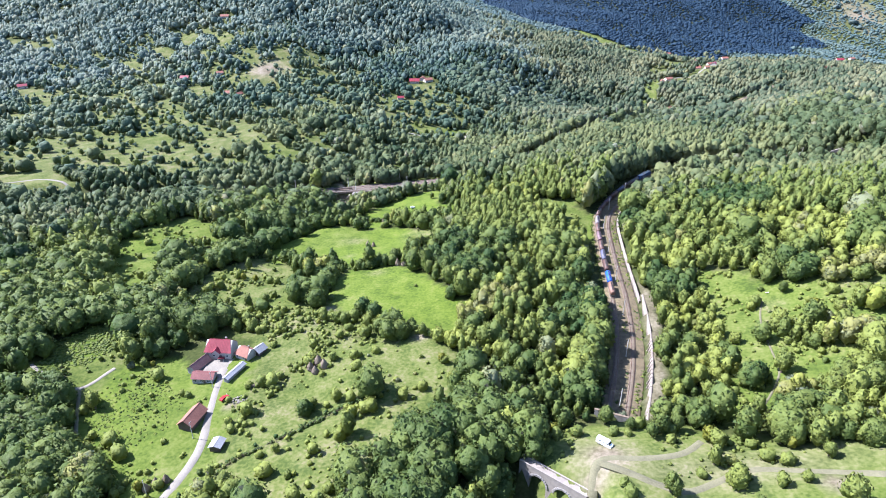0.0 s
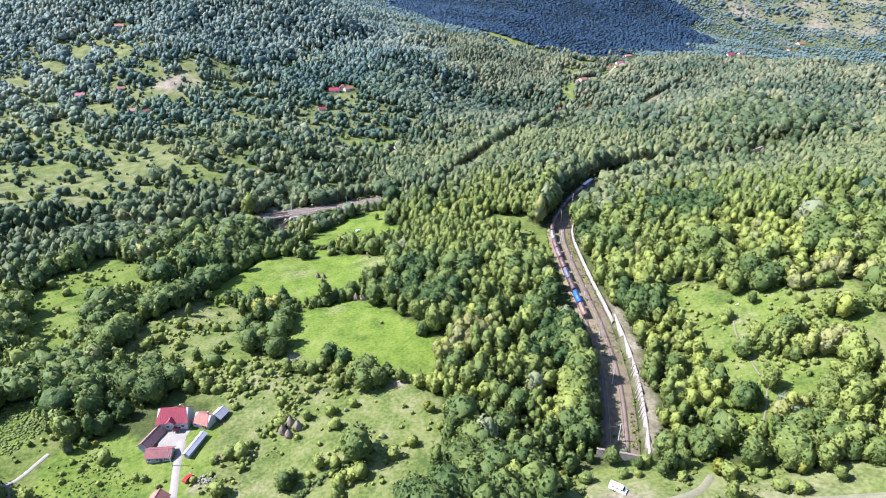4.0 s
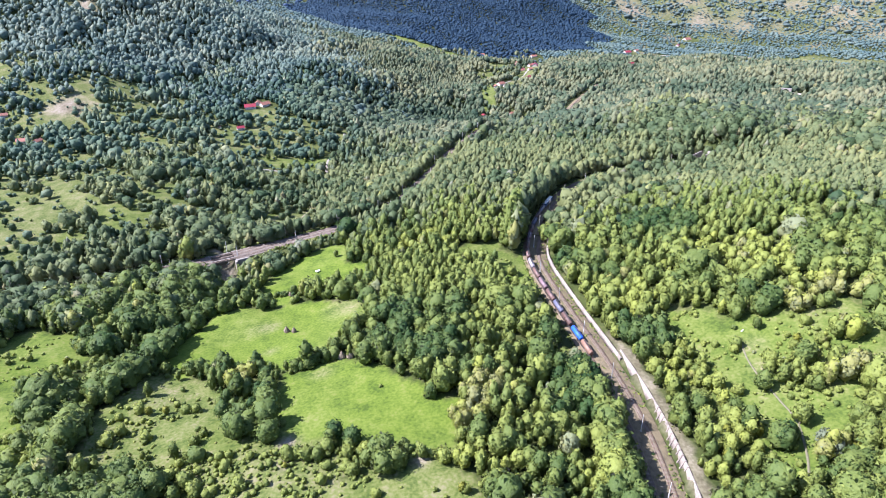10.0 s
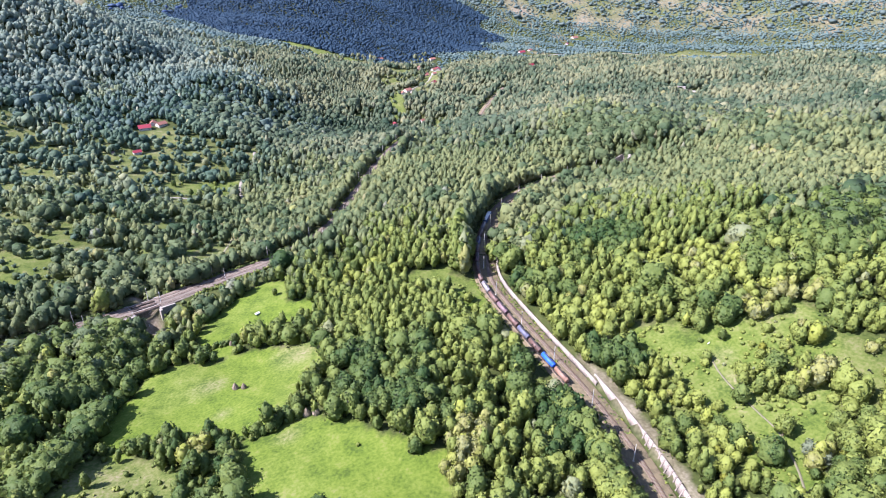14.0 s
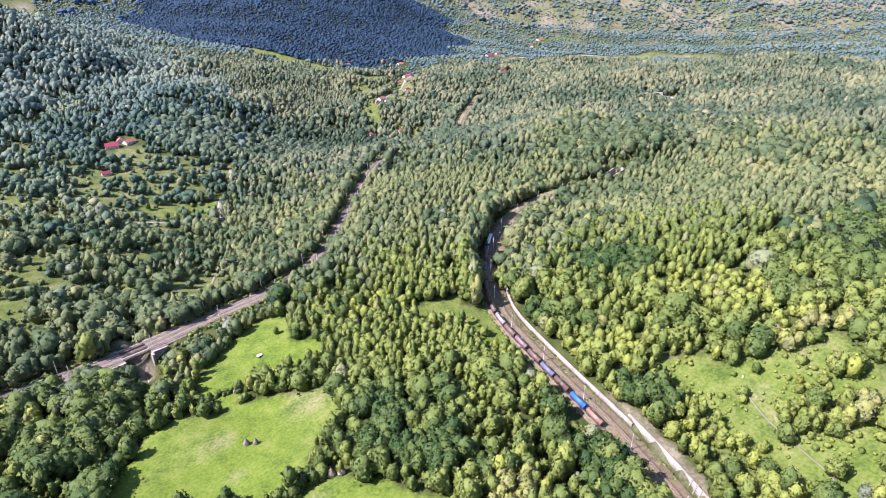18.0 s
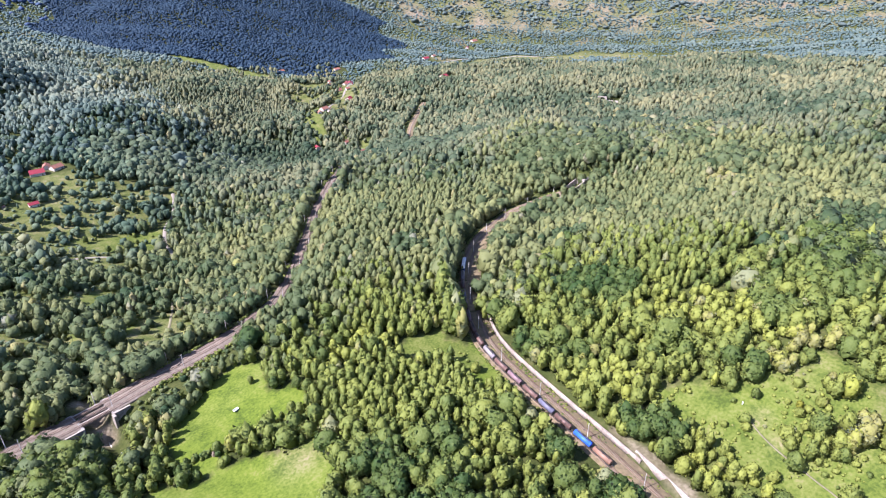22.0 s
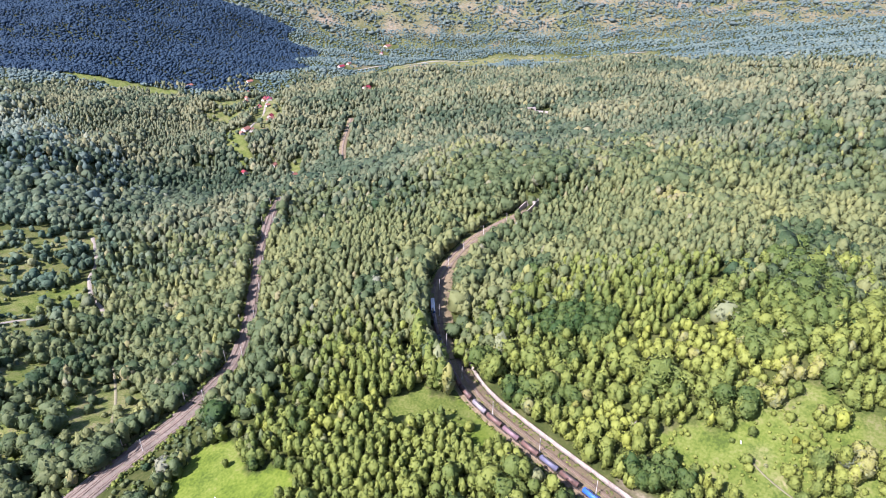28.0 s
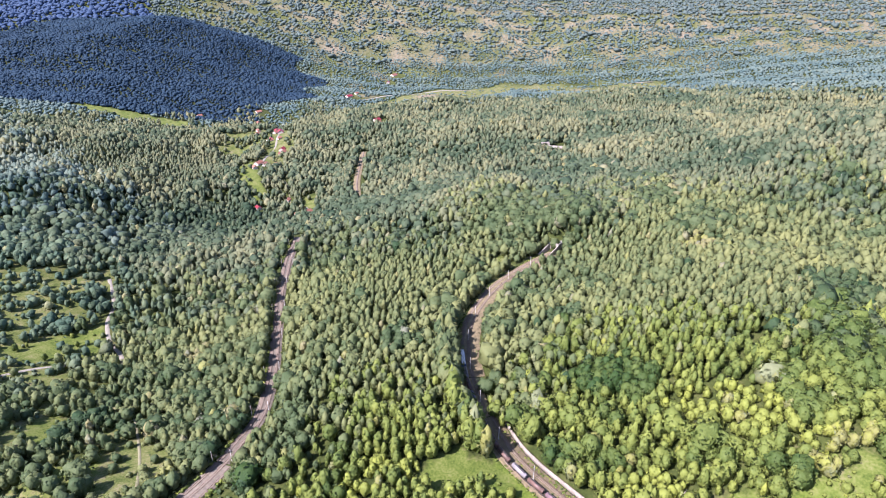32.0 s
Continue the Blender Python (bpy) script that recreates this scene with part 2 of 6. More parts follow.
# ---- the lie of the land ----
NEAR_KNOLLS = [
    (62, 160, 17, 4), (400, 0, 75, 34), (-125, 0, 75, -6), (175, 150, 110, 28), (-125, 150, 75, -10), (100, 225, 75, -25),
    (-425, 225, 75, -16), (700, 300, 170, 74), (25, 300, 75, 19), (250, 300, 75, 23), (325, 375, 110, 30), (850, 375, 75, 22),
    (-50, 375, 75, -13), (100, 375, 75, -15), (100, 450, 75, 24), (175, 450, 75, -10), (475, 450, 75, 13), (-125, 525, 110, -7),
    (325, 525, 75, -20), (175, 600, 75, 19), (400, 600, 75, 28),
]
NEAR_SLOPES = [
    (25, 600, 75, -12), (400, 675, 75, 12), (-125, 675, 75, 12), (250, 675, 75, -7),
]
NEAR_MOUNDS = NEAR_KNOLLS + NEAR_SLOPES
FAR_KNOLLS = [
    (25, 750, 110, -34), (1300, 900, 110, 22), (775, 900, 75, 20), (325, 975, 110, -45), (175, 975, 75, -20), (-275, 1050, 75, 34),
    (550, 1050, 75, -22), (100, 1125, 75, 30), (250, 1125, 75, -22), (925, 1200, 75, -16), (400, 1275, 75, -41), (-50, 1350, 75, 26),
    (-275, 1425, 170, 141), (-500, 1425, 75, 57), (175, 1425, 75, 18), (700, 1500, 75, -31), (1000, 1575, 75, -30),
    (625, 1650, 170, -47), (1300, 1875, 400, -60), (1750, 1300, 430, -75), (900, 720, 90, 18),
]
FAR_SLOPES = [
    (800, 520, 100, 12), (40, 1620, 100, 34), (170, 1650, 80, 8),
]
FAR_MOUNDS = FAR_KNOLLS + FAR_SLOPES
MOUNTAINS = [(830, 2520, 250, 100), (650, 2700, 230, 14), (1300, 3350, 360, 90), (-700, 1900, 400, 230), (-300, 3500, 520, 170), (2600, 1700, 420, 40), (2300, 3000, 460, 70)]

# railway lines in plan: the line that the train is on, and the lower line with the bridge
UPPER_LINE = [(40, 140), (56, 170), (70, 203), (82, 240), (90, 280), (95, 320), (99, 350), (104, 380), (112, 404), (130, 434), (150, 460), (172, 483), (200, 504), (236, 520), (270, 529), (312, 532), (356, 530)]
LOWER_LINE = [(-330, 478), (-260, 482), (-200, 487), (-143, 493), (-88, 502), (-49, 513), (-6, 524), (24, 537), (50, 552), (82, 587), (104, 617), (133, 656), (154, 686), (180, 716), (204, 744), (240, 780)]
CUTTING_LINE = [(404, 880), (440, 925), (480, 968), (520, 1008), (556, 1046)]


def smooth_line(points, step):
    """Even points along a Catmull-Rom curve, with the way along it at each."""
    p = np.array([(2 * points[0][0] - points[1][0], 2 * points[0][1] - points[1][1]), *points, (2 * points[-1][0] - points[-2][0], 2 * points[-1][1] - points[-2][1])], float)
    out = []
    for a, b, c, d in zip(p, p[1:], p[2:], p[3:]):
        for u in np.linspace(0, 1, 24, endpoint=False):
            out.append(0.5 * (2 * b + (c - a) * u + (2 * a - 5 * b + 4 * c - d) * u * u + (3 * b - a - 3 * c + d) * u ** 3))
    out.append(p[-2])
    out = np.array(out)
    run = np.r_[0, np.cumsum(np.hypot(*np.diff(out, axis=0).T))]
    at = np.arange(0, run[-1], step)
    line = np.c_[np.interp(at, run, out[:, 0]), np.interp(at, run, out[:, 1])]
    way = np.gradient(line, axis=0)
    return line, way / np.linalg.norm(way, axis=1)[:, None]


def beside(line, x, y):
    """The signed distance from a line (to its right is more than 0) and the nearest index, for many places."""
    points, way = line
    off, index = np.full(x.shape, 1e6), np.zeros(x.shape, int)
    box = (x > points[:, 0].min() - 60) & (x < points[:, 0].max() + 60) & (y > points[:, 1].min() - 60) & (y < points[:, 1].max() + 60)
    px, py = x[box], y[box]
    best, which = np.full(px.shape, 1e12), np.zeros(px.shape, int)
    for k in range(0, len(points), 4):
        d = (px - points[k, 0]) ** 2 + (py - points[k, 1]) ** 2
        near = d < best
        best[near], which[near] = d[near], k
    side = (px - points[which, 0]) * way[which, 1] - (py - points[which, 1]) * way[which, 0]
    off[box] = np.where(side >= 0, 1, -1) * np.maximum(np.abs(side), np.where(np.sqrt(best) > np.abs(side) + 6, np.sqrt(best), 0))
    index[box] = which
    return off, index


UPPER, LOWER, CUTTING = smooth_line(UPPER_LINE, 1.0), smooth_line(LOWER_LINE, 1.0), smooth_line(CUTTING_LINE, 1.0)
UPPER_Z, LOWER_Z, CUTTING_Z = -1.5, -23.0, -44.0
STREAM = smooth_line([(-90, 620), (-84, 560), (-82, 520), (-86, 498), (-80, 470), (-92, 440), (-110, 410), (-134, 380), (-150, 350), (-160, 318), (-180, 290)], 2.0)


def ripple(x, y):
    """Small unevenness of the fields and slopes."""
    return 0.8 * np.sin(x * 0.061 + 1.3 * np.sin(y * 0.023)) * np.cos(y * 0.047) + 0.5 * np.sin(x * 0.13 + y * 0.09)


def step_up(v):
    v = np.clip(v, 0, 1)
    return v * v * (3 - 2 * v)


def natural(x, y):
    h = 7.7 + 7.6 * np.clip(x, -900, 1700) / 1000 - 40 * np.clip(y, -300, 1800) / 1000
    for a, b, r, up in NEAR_MOUNDS + FAR_MOUNDS:
        h = h + up * np.exp(-((x - a) ** 2 + (y - b) ** 2) / (2 * r * r))
    away = np.hypot(x + 100, y - 240)
    h = h + 4.5 * step_up((away - 760) / 200) * step_up((1700 - away) / 200) * (1 - np.exp(-((x - 700) ** 2 + (y - 765) ** 2) / 6400)) * (np.sin(x * 0.031 + 1.4 * np.sin(y * 0.017)) * np.cos(y * 0.027 + 0.8 * np.sin(x * 0.013)) + 0.5 * np.sin(x * 0.058 - y * 0.041))
    h = h + np.where(away > 1500, 6, 1.0) * ripple(x * np.where(away > 1500, 0.25, 1), y * np.where(away > 1500, 0.25, 1))
    for a, b, r, up in MOUNTAINS:
        d = np.hypot(x - a, y - b) / r
        h = h + up * np.exp(-0.5 * d * d) * (1 + 0.10 * np.sin(x * 0.011 + y * 0.006) + 0.06 * np.sin(y * 0.021 - x * 0.009))
    h = h + 0.066 * np.clip(away - 2300, 0, 2400) + 80 * step_up((away - 3900) / 700) * (1 + 0.4 * np.sin(np.arctan2(x, y) * 9))
    return h


def height(x, y):
    """The ground with the railway's shelves, the cutting behind the wall and the stream's bed."""
    x, y = np.asarray(x, float), np.asarray(y, float)
    h = natural(x, y)
    d, _ = beside(STREAM, x, y)
    h = h - 7 * np.exp(-(d / 7.0) ** 2)
    h = h + 15 * np.exp(-(((x - 392) / 26) ** 2 + ((y - 528) / 26) ** 2))
    front, side = -0.629 * (x - 38.0) - 0.777 * (y - 154.6), np.abs(0.777 * (x - 38.0) - 0.629 * (y - 154.6))
    hollow = (1 - step_up((side - 14) / 9)) * (1 - step_up((front - 16) / 22))
    h = np.where(front > 0.8, h + (np.minimum(h, -7.0) - h) * hollow, h + (np.minimum(h, 5.3 - 0.45 * front) - h) * (1 - step_up((side - 14) / 9)) * (front > -16))
    d, k = beside(UPPER, x, y)
    left = step_up((-d - 5) / 16)
    behind = UPPER_Z + np.where(y < 281, 3.4, 2.4) + 0 * h
    behind = behind + (np.maximum(h, behind) - behind) * step_up((d - 16) / 14)
    right = np.where(d > 14.6, 1.0, 0.0)
    shelf = np.where(d < 0, UPPER_Z - 0.3 + (h - UPPER_Z + 0.3) * left, np.where(right > 0, behind + (h - behind) * step_up((d - 24) / 22), UPPER_Z - 0.3))
    h = np.where((np.abs(d) < 50) & (UPPER[0][k, 1] > 187), shelf, h)
    d, _ = beside(LOWER, x, y)
    brook, _ = beside(STREAM, x, y)
    shelf = LOWER_Z - 0.3 + (h - LOWER_Z + 0.3) * step_up((np.abs(d) - 8.5) / 16)
    h = np.where((np.abs(d) < 30) & (np.abs(brook) > 7.5), shelf, h)
    h = h - 7.0 * np.exp(-(brook / 17.0) ** 4) * step_up((d - 8.9) / 1.6) * (1 - step_up((d - 24) / 14))
    d, _ = beside(CUTTING, x, y)
    h = np.where(np.abs(d) < 40, CUTTING_Z - 0.3 + (h - CUTTING_Z + 0.3) * step_up((np.abs(d) - 6) / 26), h)
    return h


def on_ground(x, y):
    return float(height(np.array([x]), np.array([y]))[0])


# ---- what grows where: clearings in plan, with grass, dryness and how thickly bushes stand ----
HAY_MEADOWS = [
    ([(-122, 366), (-90, 424), (-56, 416), (-24, 408), (0, 390), (-6, 366), (-29, 352), (-32, 335), (-54, 335), (-85, 358), (-109, 354)], 1.0, 0.0, 0.0),
    ([(-58, 330), (-37, 328), (-19, 322), (-9, 303), (2, 284), (14, 270), (6, 244), (-14, 243), (-38, 263), (-65, 284), (-64, 302)], 1.0, 0.05, 0.02),
    ([(-67, 433), (-48, 467), (-14, 486), (3, 478), (-4, 446), (16, 437), (8, 421), (-30, 424), (-50, 416)], 1.0, 0.0, 0.02),
]
FARM_MEADOWS = [
    ([(-146, 312), (-133, 276), (-110, 284), (-88, 300), (-86, 330), (-104, 353), (-124, 360), (-138, 340)], 0.65, 0.4, 0.1),
    ([(-88, 170), (-60, 138), (-34, 138), (-29, 161), (-14, 173), (-1, 188), (4, 201), (9, 220), (4, 237), (-23, 243), (-45, 246), (-58, 229), (-67, 224), (-72, 205)], 0.74, 0.46, 0.07),
    ([(-88, 205), (-91, 234), (-98, 262), (-111, 282), (-77, 278), (-52, 262), (-23, 250), (-45, 246), (-58, 229), (-67, 224), (-72, 205), (-84, 176)], 0.58, 0.55, 0.36),
    ([(-220, 365), (-216, 400), (-198, 424), (-165, 416), (-156, 385), (-174, 360), (-166, 318), (-188, 298), (-200, 330)], 0.9, 0.1, 0.06),
]
HILL_PASTURES = [
    ([(136, 296), (158, 287), (161, 268), (182, 257), (204, 248), (204, 230), (180, 210), (168, 203), (158, 198), (142, 190), (126, 176), (106, 178), (110, 192), (122, 212), (129, 236), (134, 258), (129, 276)], 0.85, 0.22, 0.17),
    ([(-454, 618), (-410, 530), (-338, 538), (-280, 516), (-238, 536), (-205, 570), (-183, 640), (-243, 690), (-261, 634), (-316, 626), (-396, 644), (-437, 652)], 0.5, 0.52, 0.06),
    ([(-470, 765), (-395, 718), (-300, 693), (-300, 765), (-366, 796), (-439, 796)], 0.55, 0.48, 0.14),
]
POND_AND_FIELDS = [
    ([(84, 400), (107, 400), (101, 366), (92, 350), (80, 362)], 0.9, 0.12, 0.05),
    ([(-45, 819), (32, 802), (16, 757), (-18, 775), (-60, 790)], 0.75, 0.3, 0.08),
    ([(-190, 234), (-190, 254), (-178, 266), (-160, 264), (-157, 248), (-168, 234)], 0.9, 0.0, 0.0),
    ([(-157, 214), (-143, 240), (-117, 236), (-104, 238), (-84, 236), (-84, 150), (-110, 150), (-146, 186)], 0.95, 0.14, 0.10),
    ([(30, 134), (40, 178), (70, 182), (100, 172), (150, 150), (150, 120), (60, 118)], 0.80, 0.30, 0.16),
]
VALLEY_FIELDS = [
    ([(383, 1940), (570, 1730), (515, 1595), (470, 1620), (415, 1820)], 0.9, 0.4, 0.0),
    ([(390, 1185), (412, 1175), (376, 1082), (362, 1040), (334, 1040), (350, 1101)], 0.72, 0.28, 0.16),
    ([(355, 965), (392, 990), (408, 982), (372, 935)], 0.66, 0.42, 0.10),
    ([(421, 1160), (497, 1235), (575, 1320), (590, 1300), (500, 1165), (440, 1120)], 0.40, 0.66, 0.42),
    ([(1062, 1625), (1401, 1675), (1633, 1572), (1781, 1076), (1737, 1015), (1543, 1463), (1161, 1411), (951, 1400)], 0.3, 0.8, 0.15),
]
# dryness of HILL_FIELDS and ORCHARD_FIELDS: dry ground, plus greying for haze
HILL_FIELDS = [
    ([(-302, 956), (-269, 1000), (-231, 990), (-232, 943), (-262, 926)], 0.1, 1.0, 0.0),
    ([(-314, 1280), (-288, 1298), (-251, 1285), (-268, 1261)], 0.2, 0.9, 0.0),
    ([(-70, 960), (-10, 985), (-8, 935), (-50, 915)], 0.45, 0.6, 0.2),
    ([(-110, 900), (-20, 915), (20, 880), (-10, 840), (-90, 850)], 0.45, 0.55, 0.34),
    ([(-559, 770), (-522, 768), (-487, 723), (-521, 712)], 0.5, 0.55, 0.1),
    ([(-633, 921), (-546, 916), (-495, 831), (-579, 842)], 0.45, 0.6, 0.12),
    ([(-846, 1248), (-735, 1231), (-683, 1138), (-795, 1169)], 0.4, 0.65, 0.15),
]
ORCHARD_FIELDS = [
    ([(-398, 486), (-398, 524), (-360, 537), (-311, 495), (-333, 472)], 0.6, 0.5, 0.1),
    ([(-133, 862), (-99, 860), (-102, 821), (-135, 822)], 0.5, 0.5, 0.2),
    ([(-369, 915), (-330, 910), (-323, 881), (-360, 886)], 0.45, 0.6, 0.15),
    ([(-157, 614), (-89, 608), (-37, 618), (-19, 580), (-61, 548), (-125, 587)], 0.7, 0.25, 0.35),
    ([(-12, 935), (16, 930), (4, 850), (-22, 834), (-34, 853)], 0.45, 0.55, 0.28),
    ([(33, 903), (85, 897), (73, 858), (26, 869)], 0.45, 0.55, 0.34),
]
LAST_FIELDS = [
    ([(-138, 608), (-117, 624), (-78, 609), (-78, 584), (-100, 571), (-129, 588)], 0.36, 0.60, 0.34),
    ([(-51, 578), (-33, 616), (-9, 617), (-6, 600), (-9, 564), (-32, 548), (-50, 552)], 0.40, 0.55, 0.30),
    ([(-91, 663), (-39, 707), (-42, 662), (-78, 637)], 0.40, 0.55, 0.32),
    ([(-36, 642), (-9, 637), (-14, 622), (-34, 620)], 0.40, 0.55, 0.32),
    ([(66, 424), (96, 419), (103, 396), (98, 372), (86, 376), (78, 396), (66, 404)], 0.75, 0.25, 0.0),
    ([(306, 568), (322, 556), (310, 538), (295, 552)], 0.6, 0.5, 0.1),
    ([(-70, 671), (-39, 688), (-41, 659), (-65, 642)], 0.8, 0.2, 0.2),
]
CLEARINGS = HAY_MEADOWS + FARM_MEADOWS + HILL_PASTURES + POND_AND_FIELDS + VALLEY_FIELDS + HILL_FIELDS + ORCHARD_FIELDS + LAST_FIELDS
CLUMPS = [(146, 231, 6), (160, 222, 8), (175, 215, 8), (128, 201, 5), (129, 189, 4), (137, 187, 5), (188, 232, 7), (-30, 203, 3), (-44, 201, 3), (-55, 198, 3.5), (-37, 181, 4)]
DRY_SPOTS = [(157, 252, 9), (150, 240, 6), (-52, 168, 9), (-62, 178, 7), (-36, 158, 9), (-22, 186, 6), (-70, 214, 9), (-34, 214, 8), (-62, 390, 9), (-62, 361, 6), (-14, 391, 17), (-39, 320, 7), (-112, 340, 12), (-20, 250, 8), (-70, 200, 14), (-45, 170, 12), (60, 160, 14)]
BARE_SPOTS = [(-85, 491, 9), (-84, 503, 8), (1955, 1640, 46), (1465, 2300, 60), (2400, 1274, 60), (1560, 2060, 50), (1760, 1950, 60), (2080, 1380, 50), (1250, 1570, 50), (-89, 520, 8), (-89, 203, 4), (123, 140, 6), (57, 160, 10), (50, 150, 6), (-268, 965, 30), (-280, 1281, 26), (446, 362, 7), (-60, 274, 5), (-62, 262, 4), (-10, 243, 5)]
SCRUB = [  # looser country: thin tree cover over grass: place, half widths, share of trees
    (-330, 850, 260, 200, 0.46), (-270, 640, 200, 130, 0.26), (-130, 760, 150, 110, 0.56), (-60, 880, 120, 90, 0.50), (160, 225, 48, 62, 0.7),
    (-70, 285, 60, 40, 0.5), (-200, 1000, 160, 60, 0.6), (520, 1320, 110, 100, 0.58), (-165, 205, 40, 50, 0.6), (-480, 1080, 200, 130, 0.5)]


def inside(polygon, x, y):
    hit = np.zeros(x.shape, bool)
    for (ax, ay), (bx, by) in zip(polygon, polygon[1:] + polygon[:1]):
        if ay != by:
            hit ^= ((ay > y) != (by > y)) & (x < (bx - ax) * (y - ay) / (by - ay) + ax)
    return hit


def cover_at(x, y):
    """Grass, dryness, bare earth and the share of trees for many places."""
    away = np.hypot(x + 100, y - 240)
    patch = np.sin(x * 0.0052 + 1.7 * np.sin(y * 0.0031)) + np.cos(y * 0.0063 - 1.3 * np.sin(x * 0.0043)) + 0.7 * np.sin(x * 0.017 - y * 0.013)
    grass, dry, bare, trees = 0.1 + 0 * x, 0 * x, 0 * x, 1.0 + 0 * x
    small = np.sin(x * 0.023 + 2 * np.sin(y * 0.011)) * np.cos(y * 0.019 + 1.5 * np.sin(x * 0.009)) + 0.6 * np.sin(x * 0.047 + y * 0.021) * np.cos(y * 0.051)
    open_far = step_up((0.7 * patch + 0.9 * small - 0.2) / 0.5) * step_up((away - 1650) / 400)
    grass, dry, trees = np.maximum(grass, 0.22 * open_far), 0.30 * open_far, 1 - 0.17 * open_far
    plain = step_up((away - 2200) / 500) * step_up((x - 1150) / 500)
    grass, dry, bare, trees = np.maximum(grass, 0.25 * plain), np.maximum(dry, 0.40 * plain), 0.72 * np.maximum(plain * step_up(small + 0.3), open_far * step_up(small - 0.5)), trees * (1 - 0.38 * plain * step_up(small + 0.7))
    # no pale grass, so the floor matches the mountain's painted cloud shade
    wooded = np.hypot((x - 720) / 560, (y - 2420) / 720) < 1
    trees, bare, dry, grass = np.where(wooded, 1.0, trees), np.where(wooded, 0.0, bare), np.where(wooded, 0.0, dry), np.where(wooded, 0.0, grass)
    clump = np.sin(x * 0.043 + 1.6 * np.sin(y * 0.029)) * np.cos(y * 0.051 + 1.2 * np.sin(x * 0.024)) + 0.5 * np.sin(x * 0.11 + y * 0.07)
    for a, b, rx, ry, share in SCRUB:
        w = step_up(1.6 - np.hypot((x - a) / rx, (y - b) / ry) * 1.2)
        # past y 560 less grass and more dryness, haze put into the cover
        grass, trees, dry = np.maximum(grass, (0.65 - 0.2 * step_up((y - 560) / 200)) * w), np.minimum(trees, 1 - (1 - np.clip(share + 0.7 * clump, 0.04, 1)) * w), np.maximum(dry, (0.25 + 0.25 * step_up((y - 560) / 200)) * w)
    edge = 2.2 * np.sin(x * 0.21 + 1.3 * np.sin(y * 0.17)) + 1.2 * np.sin(y * 0.41 + x * 0.1)
    for polygon, g, d, share in CLEARINGS:
        where = inside(polygon, x + edge, y + edge * 0.7)
        grass, dry, trees = np.where(where, g, grass), np.where(where, d, dry), np.where(where, share if polygon[0][1] > 540 else 0.0, trees)
    for a, b, r in CLUMPS:
        trees = np.where(np.hypot(x - a, y - b) < r, 1.0, trees)
    for a, b, r in DRY_SPOTS:
        dry = np.maximum(dry, 0.85 * np.exp(-(((x - a) / r) ** 2 + ((y - b) / (0.8 * r)) ** 2) * 1.5))
    for a, b, r in BARE_SPOTS:
        bare = np.maximum(bare, 0.9 * np.exp(-(((x - a) / (0.75 * r)) ** 2 + ((y - b) / (0.75 * r)) ** 2) ** 2))
    return grass, dry, bare, trees


def scrub_at(x, y):
    """The share of low bushes in the rougher clearings and the thin country."""
    share = 0 * x
    for a, b, rx, ry, trees in SCRUB:
        share = np.where(np.hypot((x - a) / rx, (y - b) / ry) < 0.9, 0.34 * step_up(0.55 + np.sin(x * 0.05 + np.sin(y * 0.04)) * np.cos(y * 0.06)), share)
    patch = np.sin(x * 0.09 + np.sin(y * 0.07)) * np.cos(y * 0.08 + 0.6 * np.sin(x * 0.05))
    for polygon, g, d, bushes in CLEARINGS[:15]:
        share = np.where(inside(polygon, x, y), np.where(bushes > 0.04, np.clip(3.4 * bushes * (0.55 + 0.8 * patch), 0, 0.9), 0.0), share)
    return share


def strip_axis(parts):
    """Places along an axis: (from, to, step) after one another."""
    return np.unique(np.concatenate([np.arange(a, b, s) for a, b, s in parts] + [[parts[-1][1]]]).round(2))


def grid_mesh(name, xs, ys, zs, material):
    nx, ny = len(xs), len(ys)
    gx, gy = np.meshgrid(xs, ys, indexing="ij")
    co = np.stack([gx, gy, zs], -1).reshape(-1, 3)
    i, j = np.meshgrid(np.arange(nx - 1), np.arange(ny - 1), indexing="ij")
    a = (i * ny + j).ravel()
    return quick_mesh(name, co, np.stack([a, a + ny, a + ny + 1, a + 1], 1), material, smooth=True)


def quick_mesh(name, co, faces, material, smooth=False, tint=None, outward=None):
    """A mesh from arrays: faces all of one corner count."""
    me = bpy.data.meshes.new(name)
    n, c = faces.shape
    me.vertices.add(len(co))
    me.vertices.foreach_set("co", np.ascontiguousarray(co, np.float32).ravel())
    me.loops.add(n * c)
    me.loops.foreach_set("vertex_index", np.ascontiguousarray(faces, np.int32).ravel())
    me.polygons.add(n)
    me.polygons.foreach_set("loop_start", np.arange(0, n * c, c, dtype=np.int32))
    if smooth:
        me.polygons.foreach_set("use_smooth", np.ones(n, bool))
    me.materials.append(material)
    if tint is not None:
        me.attributes.new("tint", "FLOAT", "POINT").data.foreach_set("value", np.ascontiguousarray(tint, np.float32))
    if outward is not None:
        me.attributes.new("outward", "FLOAT_VECTOR", "POINT").data.foreach_set("vector", np.ascontiguousarray(outward, np.float32).ravel())
    me.update(calc_edges=True)
    return me


xs = strip_axis([(-4900, -900, 80), (-900, -420, 16), (-420, -220, 7), (-220, 330, 3.5), (330, 620, 7), (620, 1500, 16), (1500, 4900, 80)])
ys = strip_axis([(-1500, 60, 80), (60, 130, 8), (130, 620, 3.5), (620, 860, 7), (860, 1900, 16), (1900, 4900, 80)])
gx, gy = np.meshgrid(xs, ys, indexing="ij")
land_mesh = grid_mesh("ground", xs, ys, height(gx, gy), LAND)
grass, dry, bare, _ = cover_at(gx, gy)
off_upper, _ = beside(UPPER, gx, gy)
